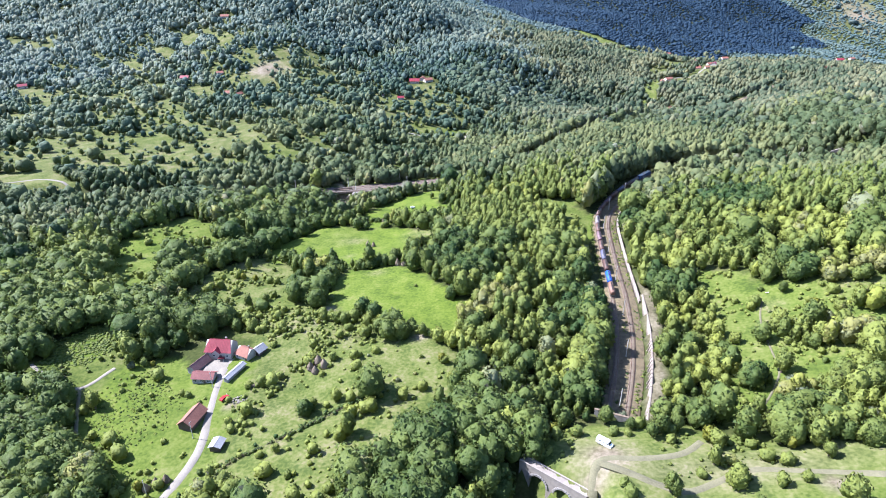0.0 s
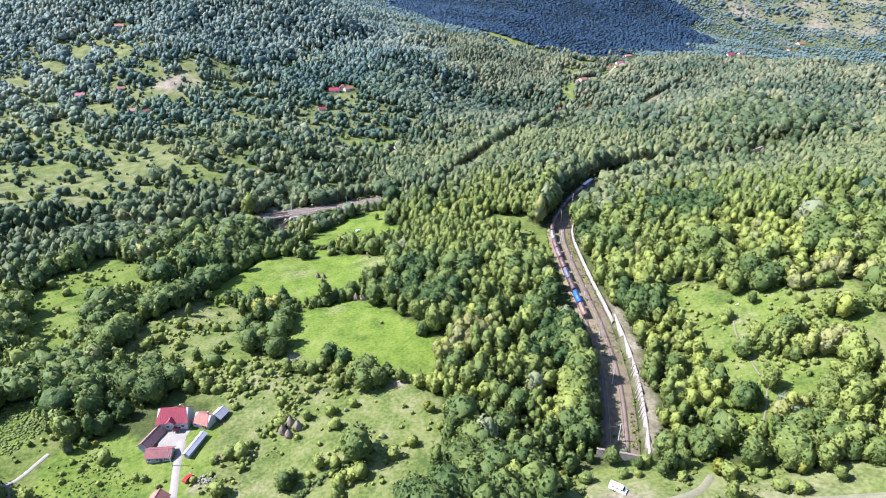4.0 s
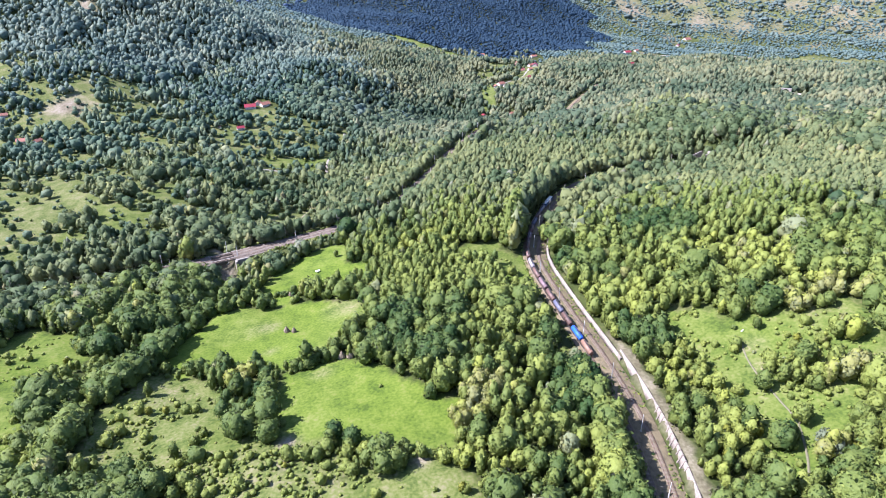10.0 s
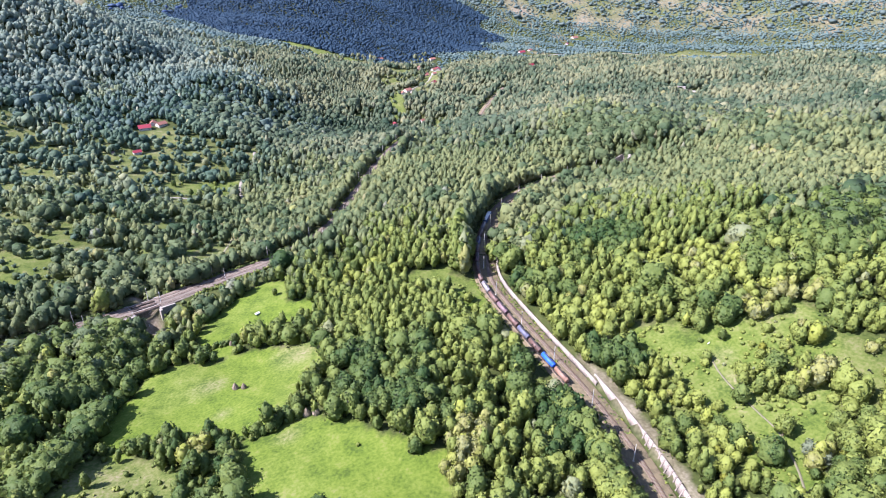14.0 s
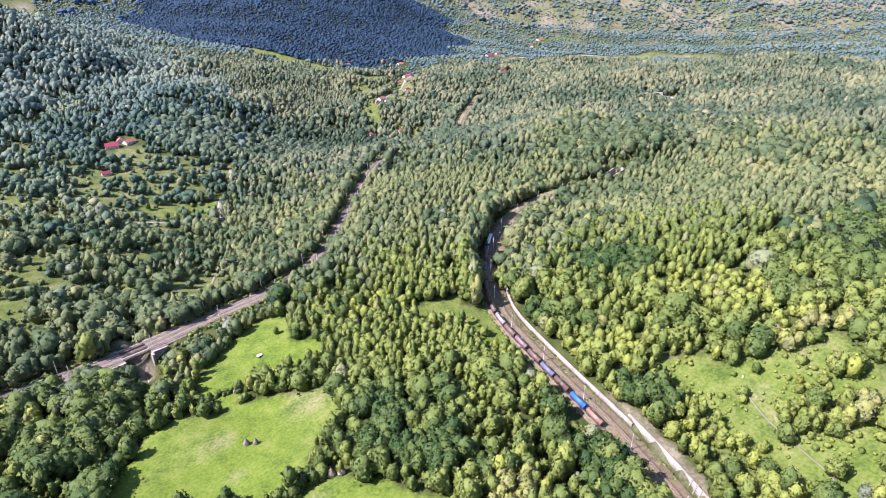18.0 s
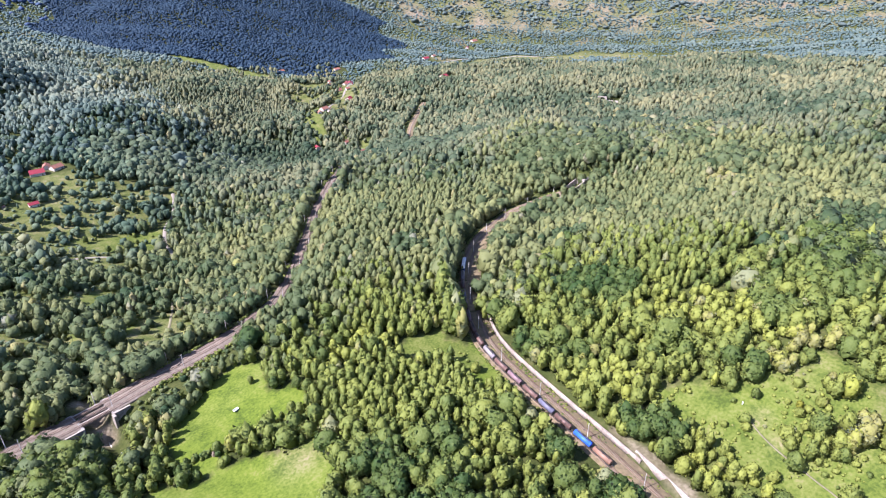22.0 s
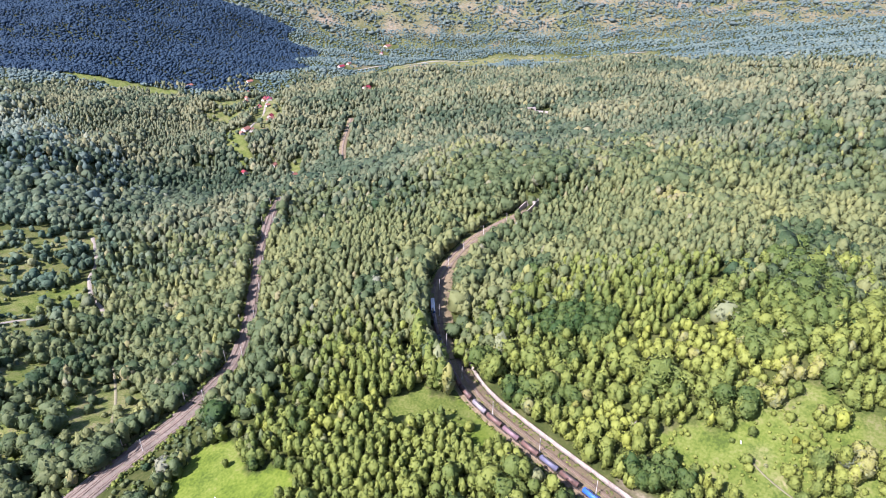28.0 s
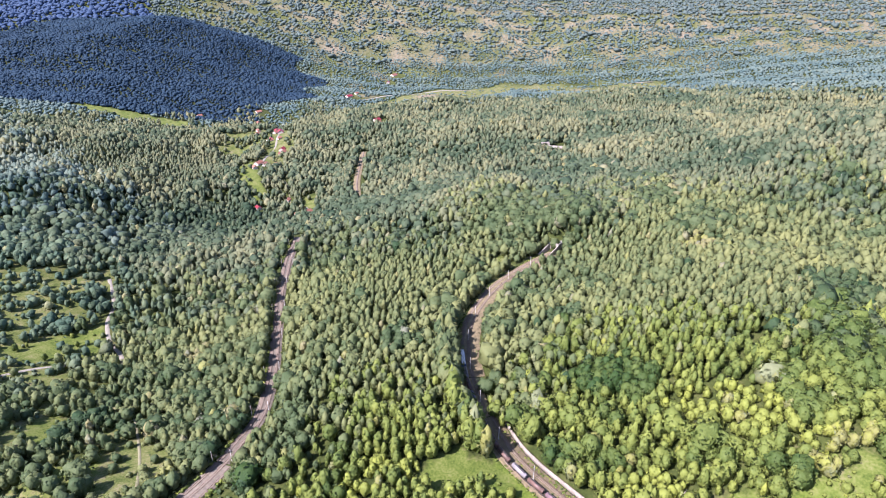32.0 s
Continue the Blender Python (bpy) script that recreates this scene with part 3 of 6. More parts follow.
bare = np.maximum(bare, np.where((off_upper > 14.5) & (off_upper < 20.5) & (gy < 300) & (gy > 186), 0.55, 0))
bare = np.maximum(bare, 0.6 * np.exp(-(((gx - 54) / 10) ** 2 + ((gy - 161) / 8) ** 2)) + 0.35 * np.exp(-(((gx - 100) / 40) ** 2 + ((gy - 152) / 9) ** 2)))
cover = land_mesh.attributes.new("cover", "FLOAT_COLOR", "POINT")
cover.data.foreach_set("color", np.stack([grass, dry, bare, np.ones_like(grass)], -1).astype(np.float32).ravel())
ground = tagged(new("ground", land_mesh), "hilly green valley ground of meadows, scrub and woodland floor", "ground", kind="structure")


# ---- trees ----
def unit(v):
    return v / np.maximum(np.linalg.norm(v, axis=-1, keepdims=True), 1e-6)


class Crown:
    """The skin of a crown that stands on the origin: overlapping lumps of leaves round a main body."""

    def __init__(self, rng, wide, tall, lumps, point, low):
        self.wide, self.tall, self.point, self.base = wide, tall, point, tall * low
        deep = tall - self.base
        self.eye = np.array((0, 0, self.base + 0.46 * deep))
        body = [(0, 0, self.base + 0.50 * deep, 0.40 * wide, 0.49 * deep)]
        for k in range(lumps):
            a = 2.4 * k + 0.8 * rng.random()
            up = (k + 0.5) / lumps
            up = self.base + deep * (0.16 + 0.64 * up + 0.08 * (rng.random() - 0.5))
            r = wide * (0.14 + 0.12 * rng.random())
            out = wide * (0.28 + 0.12 * rng.random()) * (1 - 0.55 * (up - self.base) / deep)
            body.append((out * math.cos(a), out * math.sin(a), up, r, r * (1.0 + 0.5 * rng.random() + point)))
        self.body = np.array(body)
        self.shade = 0.06 * rng.normal(size=len(body))

    def skin(self, v):
        """Where rays from the middle leave the crown: place, way outward and the lump's tint."""
        c, r = self.body[None, :, :3], np.stack([self.body[:, 3], self.body[:, 3], self.body[:, 4]], 1)[None]
        d, e = v[:, None] / r, (self.eye - c) / r
        a, b, q = (d * d).sum(-1), 2 * (d * e).sum(-1), (e * e).sum(-1) - 1
        disc = b * b - 4 * a * q
        t = np.where(disc > 0, (-b + np.sqrt(np.maximum(disc, 0))) / (2 * a), 0)
        best = t.argmax(1)
        place = self.eye + v * t.max(1)[:, None]
        outward = unit(unit((place - self.body[best, :3]) / r[0][best] ** 2) + 0.45 * unit(v))
        if self.point:
            shrink = 1 - self.point * np.clip((place[:, 2] - self.base) / (self.tall - self.base), 0, 1) ** 1.3
            place[:, :2] *= shrink[:, None]
        return place, outward, self.shade[best]

    def hull(self, rng, rings, around):
        """A closed lumpy surface, as corners, triangles, outward ways and tint."""
        v = [(0, 0, 1)]
        for i in range(rings):
            a = math.pi * 0.90 * (i + 0.8) / (rings - 0.2)
            for j in range(around):
                b = 2 * math.pi * (j + 0.5 * (i % 2) + 0.25 * (rng.random() - 0.5)) / around
                v.append((math.sin(a) * math.cos(b), math.sin(a) * math.sin(b), math.cos(a)))
        place, outward, shade = self.skin(np.array(v, float))
        place = self.eye + (place - self.eye) * (1 + 0.12 * rng.normal(size=(len(v), 1)).clip(-1.5, 1.5))
        faces = [(0, 1 + j, 1 + (j + 1) % around) for j in range(around)]
        for i in range(rings - 1):
            for j in range(around):
                p, q = 1 + i * around + j, 1 + i * around + (j + 1) % around
                faces += [(p, p + around, q), (q, p + around, q + around)]
        return place, np.array(faces), outward, shade

    def tufts(self, rng, count, size):
        """Sprays of leaves that stand off the surface and break its outline."""
        v = rng.normal(size=(count, 3))
        v[:, 2] = v[:, 2] * 0.9 + 0.35
        place, outward, shade = self.skin(unit(v))
        place = place + outward * (self.wide * (0.13 * rng.random((count, 1)) ** 1.6 - 0.04))
        face = unit(0.8 * outward + 0.34 * rng.normal(size=(count, 3)))
        side = unit(np.cross(face, rng.normal(size=(count, 3))))
        over = np.cross(face, side)
        s = size * (0.6 + 0.8 * rng.random(count))[:, None]
        corners = np.stack([place - side * s - over * s * 0.6, place + side * s - over * s * 0.6, place + over * s * 1.15 + face * s * 0.3], 1)
        outward = unit(outward + 0.38 * rng.normal(size=(count, 3)))
        return corners.reshape(-1, 3), np.arange(count * 3).reshape(-1, 3), np.repeat(outward, 3, 0), np.repeat(shade + 0.07 * rng.normal(size=count), 3)

    def whole(self, rng, rings, around, count, size):
        co, faces, outward, shade = self.hull(rng, rings, around)
        if count:
            co = self.eye + (co - self.eye) * 0.92
            more, more_faces, more_out, more_shade = self.tufts(rng, max(4, round(count * self.wide * self.tall / 72)), size)
            faces = np.r_[faces, more_faces + len(co)]
            co, outward, shade = np.r_[co, more], np.r_[outward, more_out], np.r_[shade, more_shade]
        return co, faces, outward, shade


class TreeKind:
    """One crown shape, some trees of it, in six finenesses."""
    FINENESS = ((5, 7, 80, 0.63), (4, 7, 31, 0.72), (4, 5, 11, 0.85), (3, 4, 5, 1.15), (6, 8, 140, 0.50), (2, 4, 0, 0))  # rings, corners round, sprays of leaves, their size

    def __init__(self, seed, wide, tall, lumps, point, low):
        rng = np.random.default_rng(seed)
        self.shapes = [Crown(rng, wide * (0.92 + 0.08 * k), tall, lumps, point, low) for k in range(3)]
        self.levels = [[shape.whole(rng, *fine) for shape in self.shapes] for fine in self.FINENESS]


KINDS = [TreeKind(11, 8.2, 9.5, 11, 0.0, 0.02), TreeKind(12, 6.6, 10.8, 10, 0.10, 0.02), TreeKind(13, 5.6, 11.6, 10, 0.24, 0.02), TreeKind(14, 4.8, 12.4, 10, 0.34, 0.02),
         TreeKind(15, 10.5, 10.5, 13, 0.0, 0.03), TreeKind(16, 4.8, 4.2, 8, 0.0, 0.0), TreeKind(17, 7.4, 11.2, 11, 0.06, 0.03)]


def wood_of(name, label, x, y, kind, scale, tint, level, material, rng):
    """One mesh of many trees: an uncountable wood."""
    z = height(x, y)
    turn = rng.random(len(x)) * 2 * math.pi
    lean = 0.9 + 0.2 * rng.random(len(x))
    shape_of = rng.integers(0, 3, len(x))
    parts_co, parts_face, parts_tint, parts_out, count = [], [], [], [], 0
    for k, sort in enumerate(KINDS):
        for j, (co, faces, outward, shade) in enumerate(sort.levels[level]):
            these = np.nonzero((kind == k) & (shape_of == j))[0]
            if not len(these):
                continue
            c, s = np.cos(turn[these])[:, None], np.sin(turn[these])[:, None]
            tallness = scale[these][:, None] * lean[these][:, None] * SQUAT[level]
            sc = scale[these][:, None] * FAT[level]
            px = (co[None, :, 0] * c - co[None, :, 1] * s) * sc + x[these][:, None]
            py = (co[None, :, 0] * s + co[None, :, 1] * c) * sc + y[these][:, None]
            pz = co[None, :, 2] * tallness + z[these][:, None] - 0.3
            parts_co.append(np.stack([px, py, pz], -1).reshape(-1, 3))
            ox, oy = outward[None, :, 0] * c - outward[None, :, 1] * s, outward[None, :, 0] * s + outward[None, :, 1] * c
            parts_out.append(np.stack([ox, oy, np.broadcast_to(outward[None, :, 2], ox.shape)], -1).reshape(-1, 3))
            parts_face.append((faces[None] + (np.arange(len(these)) * len(co))[:, None, None]).reshape(-1, 3) + count)
            parts_tint.append((tint[these][:, None] + shade[None]).ravel())
            count += len(these) * len(co)
    me = quick_mesh(name, np.concatenate(parts_co), np.concatenate(parts_face), material, smooth=True, tint=np.concatenate(parts_tint), outward=np.concatenate(parts_out))
    return tagged(new(name, me), label, "trees", kind="stuff")


def scatter(rng, box, spacing):
    x0, x1, y0, y1 = box
    x, y = np.meshgrid(np.arange(x0, x1, spacing), np.arange(y0, y1, spacing), indexing="ij")
    x = x.ravel() + (rng.random(x.size) - 0.5) * spacing * 0.95
    y = y.ravel() + (rng.random(y.size) - 0.5) * spacing * 0.95
    return x, y


YARDS = [(351, 531, 9), (-105, 236, 24), (-100, 194, 12), (-88, 180, 9), (58, 166, 8), (31, 146, 15), (28, 160, 5), (-90, 519, 7), (446, 362, 6), (700, 764, 13), (708, 748, 16)]  # kept free round buildings
FARM_ROADS = {
    "farm_lane": ([(-104, 146), (-98, 161), (-95, 179), (-97, 198), (-99, 215), (-100, 229)], 4.0),
    "field_track": ([(-192, 233), (-175, 222), (-162, 219), (-152, 232)], 2.2),
    "stream_track": ([(-162, 218), (-154, 200), (-147, 186)], 1.8),
    "quarry_track": ([(46, 128), (49, 145), (54, 157), (68, 158), (84, 161), (94, 168)], 3.4),
    "hill_track": ([(54, 156), (62, 151), (70, 146), (79, 143), (89, 146), (102, 150), (120, 146), (150, 138)], 3.4),
    "valley_road": ([(70, 880), (56, 835), (39, 807), (28, 774), (26, 745), (16, 715)], 4.2),
    "village_road": ([(-60, 772), (-30, 768), (-12, 761), (3, 756), (27, 768)], 3.6),
}
VALLEY_ROADS = {
    "lower_path": ([(-4, 640), (-20, 590), (-37, 552)], 2.2),
    "meadow_track": ([(155, 257), (150, 247), (146, 235), (143, 220), (140, 207), (130, 193), (120, 182)], 1.1),
    "hill_lane": ([(-410, 480), (-379, 495), (-358, 508), (-335, 505), (-314, 493)], 2.8),
    "village_street": ([(690, 1530), (640, 1440), (590, 1350), (567, 1316), (530, 1270), (499, 1231), (466, 1200), (421, 1150)], 4.5),
    "river_bed": ([(1080, 1702), (1134, 1695), (1240, 1684), (1366, 1657), (1500, 1590), (1602, 1513), (1690, 1430), (1740, 1340), (1770, 1220), (1782, 1100)], 13.0),
    "river_lane": ([(404, 1062), (396, 1042), (384, 1020), (372, 1000), (352, 972), (336, 962)], 3.4),
    "valley_lane": ([(372, 958), (352, 938), (325, 926), (305, 921)], 3.4),
}
ROADS = {**FARM_ROADS, **VALLEY_ROADS}


HILL_HOUSES = [
    (-45, 988, 15, 0), (-24, 996, 13, 30), (-33, 1004, 11, 80), (-62, 905, 9, 10), (-301, 872, 12, 5), (-285, 868, 9, 60),
    (-391, 951, 12, 0), (-340, 960, 10, 20), (-405, 1216, 14, 10), (-620, 920, 12, 30), (356, 935, 14, 20), (343, 941, 9, 80),
    (327, 1017, 10, 80), (604, 1648, 15, 20), (762, 1723, 16, 0), (512, 1267, 11, 50), (524, 1256, 9, 10), (487, 1189, 13, 25),
    (476, 1180, 9, 70), (419, 1139, 11, 40), (432, 1128, 9, 0),
]
VILLAGE_HOUSES = [
    (567, 1332, 13, 60), (548, 1305, 11, 20), (725, 1200, 14, 10), (1089, 1746, 20, 0), (630, 1792, 14, 10), (690, 1530, 12, 40),
    (640, 1440, 12, 60), (956, 1474, 14, 30), (1470, 1956, 26, 10), (1390, 1900, 16, 40), (1130, 1760, 14, 15), (720, 1660, 14, 70),
    (496, 1205, 13, 35), (508, 1264, 12, 0), (526, 1335, 12, 25), (556, 1300, 16, 58), (413, 1150, 14, 20), (398, 1138, 10, 70), (742, 1222, 16, 5), (728, 1236, 11, 60),
    (538, 1352, 10, 80), (600, 1390, 13, 40), (655, 1402, 12, 15), (372, 1008, 9, 30),
]
FAR_HOUSES = HILL_HOUSES + VILLAGE_HOUSES


def free_of_works(x, y, room=1.0):
    """Whether trees can stand: off the railways, walls, roads and yards."""
    u, iu = beside(UPPER, x, y)
    w, iw = beside(LOWER, x, y)
    c, _ = beside(CUTTING, x, y)
    ok = ~((u > np.where((y < 275) | (y > 505), -5.2, np.where(y < 335, -8.5, np.where(y < 400, -8.0, -5.6))) - room) & (u < np.where(y > 410, np.where(x > 150, 14.0, 8.5), np.where(y < 285, 18.5, 15.5)) + room)) & ~((w > -8.0 - room) & (w < np.where(iw > 340, 4.0, 10.5) + room)) & ~(np.abs(c) < 6 + room)
    brook, _ = beside(STREAM, x, y)
    ok &= ~((np.abs(brook) < 5.0) & (y > 448) & (y < 510)) & (np.hypot(x + 83, y - 491) > 11)
    for a, b, r in YARDS:
        ok &= np.hypot(x - a, y - b) > r
    for a, b, size, turn in FAR_HOUSES:
        ok &= np.hypot((x - a) / 0.9, y - b + 0.5 * size) > size * np.where(b > 700, 1.35, 0.95)
    for points, width in ROADS.values():
        d, _ = beside(smooth_line(points, 2.0), x, y)
        ok &= np.abs(d) > width / 2 + (9.0 if points[0][1] > 1400 else 1.6)
    return ok


# stands of one character: place and half width
BROAD_STANDS = [
    (68, 998, 60), (179, 967, 50), (375, 588, 36), (402, 545, 36), (1249, 787, 50), (290, 273, 20), (-69, 586, 25), (477, 480, 26), (374, 738, 30), (209, 285, 15), (780, 720, 30), (620, 640, 30), (900, 780, 30), (470, 620, 26), (560, 540, 26), (430, 420, 18),
    (251, 266, 18), (-100, 558, 16), (-134, 701, 20), (-141, 477, 16), (-118, 464, 18), (-108, 432, 14), (367, 806, 30), (-50, 522, 12), (-210, 463, 20), (-168, 442, 18),
    (-126, 425, 18), (-112, 378, 14), (-163, 340, 14), (-137, 354, 14), (-158, 318, 12),
]
BELT_STANDS = [
    (-80, 281, 14), (-162, 279, 16), (-144, 268, 14), (-97, 446, 14), (-198, 248, 25), (-177, 200, 25), (-151, 167, 20), (-125, 160, 12), (-17, 158, 22), (-184, 267, 15),
    (-124, 269, 12), (24, 164, 14), (16, 182, 14), (-200, 180, 30), (-225, 230, 30), (-230, 300, 30), (-215, 340, 14),
]
OLIVE_STANDS = [
    (1120, 850, 60), (1010, 930, 50), (860, 640, 40), (700, 560, 40), (560, 420, 40),
    (322, 1267, 90), (952, 886, 70), (235, 611, 60), (258, 379, 45), (101, 495, 40), (310, 344, 50), (357, 451, 50), (211, 1313, 80), (86, 445, 40), (236, 353, 40),
    (37, 401, 35), (68, 378, 30), (14, 461, 14), (160, 560, 40),
]
GOLD_STANDS = [
    (200, 304, 16), (198, 286, 10), (66, 422, 10), (36, 438, 12), (140, 318, 8), (-20, 555, 10), (172, 252, 8), (188, 322, 14), (57, 444, 8), (123, 329, 8),
    (130, 242, 9), (115, 256, 8), (45, 324, 7), (111, 209, 10), (115, 224, 8), (8, 236, 8), (-29, 258, 6), (196, 265, 8), (53, 212, 8), (87, 194, 8), (129, 309, 7), (19, 226, 7),
]
SILVER_STANDS = [(176, 216, 4), (202, 260, 7), (208, 247, 7), (385, 405, 14), (62, 682, 8), (-62, 466, 8), (-89, 386, 8), (28, 272, 12), (13, 261, 9), (138, 191, 6), (-78, 333, 6), (-104, 346, 7), (186, 262, 6)]
DEEP_STANDS = [(128, 200, 4), (66, 262, 8), (60, 250, 8), (145, 515, 16), (191, 363, 14), (240, 448, 14), (118, 372, 12), (358, 290, 25), (124, 278, 8), (8, 353, 12), (190, 382, 16), (83, 270, 14), (5, 334, 12), (14, 309, 12), (79, 308, 9), (116, 288, 7)]
STANDS = [  # places, tree kinds, sizes, tint
    (OLIVE_STANDS, (2, 3, 2, 1), (0.86, 1.10), 0.60), (BROAD_STANDS + BELT_STANDS, (0, 4, 6), (0.98, 1.42), 0.36), (DEEP_STANDS, (0, 6, 1), (0.95, 1.25), 0.16),
    (GOLD_STANDS, (5, 0, 1, 0), (0.62, 0.95), 1.02), (SILVER_STANDS, (0, 6, 1), (0.75, 1.05), 1.40)]
FAT, SQUAT = (1.08, 1.18, 1.26, 1.28, 1.04, 1.70), (1.0, 0.97, 0.96, 0.96, 1.02, 0.66)  # how crowns close up in older stands, by fineness


def grow(name, label, seed, box, spacing, level, scale_range, test, mix, material=None, tint_mid=0.46, scrub=False):
    rng = np.random.default_rng(seed)
    x, y = scatter(rng, box, spacing)
    keep = test(x, y)
    x, y = x[keep], y[keep]
    share = scrub_at(x, y) if scrub else cover_at(x, y)[3]
    keep = (rng.random(len(x)) < share) & free_of_works(x, y)
    x, y = x[keep], y[keep]
    stand = np.sin(x * 0.021 + 1.1 * np.sin(y * 0.017)) * np.cos(y * 0.019) + 0.6 * np.sin(x * 0.06 + np.sin(y * 0.03)) * np.sin(y * 0.052)
    kind = rng.choice(len(KINDS), len(x), p=np.array(mix) / sum(mix))
    patch = np.sin(x * 0.075 + 2.0 * np.sin(y * 0.043)) * np.cos(y * 0.068 + 1.7 * np.sin(x * 0.051)) + 0.5 * np.sin(x * 0.17 + y * 0.11) + 0.18 * rng.normal(size=len(x))
    slender, dark = (patch > 0.35) & (not scrub), (patch < -0.78) & (not scrub)
    kind = np.where(slender, rng.choice((2, 3, 2, 1), len(x)), np.where(dark, rng.choice((0, 6, 4), len(x)), kind))
    thin = (cover_at(x, y)[3] < 0.62) & (not scrub)
    kind = np.where(thin & (rng.random(len(x)) < 0.75), rng.choice((0, 4, 5), len(x)), kind)
    scale = scale_range[0] + (scale_range[1] - scale_range[0]) * rng.random(len(x)) ** 1.3 + 0.08 * stand
    scale = np.where(thin, 0.72 * scale, scale) * np.clip(1 + 0.12 * rng.normal(size=len(x)), 0.78, 1.4)
    rail, _ = beside(UPPER, x, y)
    bank, at = beside(LOWER, x, y)
    low = (bank > 0) & (bank < 30) & (at > 222) & (at < 330)
    kind, scale = np.where(low, 5, kind), np.where(low, 0.55 + 0.25 * rng.random(len(x)), scale)
    tint = tint_mid + 0.17 * stand + 0.07 * rng.normal(size=len(x))
    # 0.46 dip: grazing-light shade of the hill face put into leaf tint
    tint = tint + 0.07 * step_up((x - 100) / 160) * (y < 700) - 0.46 * np.exp(-(((x - 30) / 290) ** 2 + ((y - 1040 + 0.1 * x) / 92) ** 2)) - 0.09 * step_up((-30 - x) / 60) * (y < 760)
    tint = tint + 0.06 * np.exp(-(((x - 190) / 45) ** 2 + ((y - 265) / 50) ** 2)) + 0.04 * np.exp(-(((x - 145) / 50) ** 2 + ((y - 205) / 50) ** 2))
    tint = tint - 0.20 * step_up((1000 - y) / 160) * step_up((y - 760) / 80) * step_up((60 - x) / 120) * step_up((x + 420) / 160)
    tint = tint + np.where(slender, 0.10, np.where(dark, -0.26, -0.02))
    tint = np.where(rng.random(len(x)) < 0.03, tint - 0.2, tint)
    wobble = 0.16 * np.sin(x * 0.19 + 1.7 * np.sin(y * 0.13)) + 0.10 * np.sin(y * 0.31 + x * 0.07)
    for places, kinds, sizes, mean in STANDS if not scrub else ():
        for a, b, r in places:
            w = (np.hypot(x - a, y - b) / r + wobble + 0.12 * rng.normal(size=len(x)) < 1) & ~low
            kind = np.where(w, rng.choice(kinds, len(x)), kind)
            scale = np.where(w, sizes[0] + (sizes[1] - sizes[0]) * rng.random(len(x)), scale)
            tint = np.where(w, mean + 0.06 * rng.normal(size=len(x)) + 0.05 * stand, tint)
    tall = (rail < 0) & (rail > -17) & ~low & (((y > 398) & (y < 512) & (x > 90)) | ((y > 196) & (y < 272) & (x > 40)))
    kind = np.where(tall, np.where(y > 390, rng.choice((2, 3, 1), len(x)), rng.choice((1, 6, 0), len(x))), kind)
    scale = np.where(tall, np.where(y > 390, 1.82, 1.26) + 0.3 * rng.random(len(x)), scale)
    tint = np.where(tall & (y < 330) & (tint < 0.95), tint - 0.14, tint)
    odd = rng.random(len(x))
    grey = 0.012 + 0.07 * np.exp(-(((x - 185) / 50) ** 2 + ((y - 215) / 60) ** 2))
    tint = np.where(odd < grey, 1.38 + 0.25 * rng.random(len(x)), np.where(odd > 0.99, 1.0 + 0.15 * rng.random(len(x)), np.where(tint > 0.95, tint, np.clip(tint, 0.0, 0.90))))
    return wood_of(name, label, x, y, kind, scale, tint, level, material or LEAF, rng)


def ring(lo, hi):
    """Between two distances from the middle of the flight, for places that can come into view."""
    def test(x, y):
        d = np.hypot((x + np.where(np.hypot(x, y - 160) < 400, 5, 40)) / np.where(np.hypot(x, y - 160) < 260, 1.18, 1.0), y - 160)
        d = d * (1 + 0.10 * np.sin(x * 12.7 + y * 7.3) + 0.05 * np.sin(x * 0.03 - y * 0.021))
        ahead = (y > 105) & (x > -0.66 * y - 75) & (x < 5.2 * (y - 150) + 120)
        ahead &= ~((y > 1420) & (x < -80) & (x > -1.15 * (y - 1400) - 420)) & ~((y > 1780) & (x < 0) & (d < 2300))
        return (d >= lo) & (d < hi) & ahead
    return test


def on_dark_mountain(x, y):
    return np.hypot((x - 720) / 540, (y - 2420) / 700) + 0.06 * np.sin(x * 0.02 + y * 0.013) < 1


def far_ring(lo, hi, dark):
    test = ring(lo, hi)
    return lambda x, y: test(x, y) & (on_dark_mountain(x, y) == dark)


grow("foreground_woodland", "leafy mixed green woodland of rounded young trees", 20, (-400, 420, 105, 520), 4.4, 4, (0.45, 1.25), ring(0, 165), (4, 4, 3, 1, 3, 2, 4), tint_mid=0.58)
grow("near_woodland", "mixed green deciduous woodland of rounded young trees", 21, (-400, 420, 105, 520), 4.6, 0, (0.5, 1.3), ring(165, 320), (4, 4, 3, 1, 2, 2, 4), tint_mid=0.55)
grow("hillside_woodland", "dense green deciduous hillside forest", 22, (-460, 900, 105, 900), 5.2, 1, (0.78, 1.32), ring(320, 620), (3, 4, 4, 2, 1, 1, 4), LEAF_SIDE, 0.50)
in_vale = ring(620, 900)
grow("valley_woodland", "dense green forest on the eastern valley side", 23, (-620, 1200, 100, 1200), 6.2, 2, (0.84, 1.36), lambda x, y: in_vale(x, y) & (x >= 60 + 50 * np.sin(y * 0.04 + x * 0.9)), (3, 4, 3, 2, 1, 0, 4), LEAF_MID, 0.46)
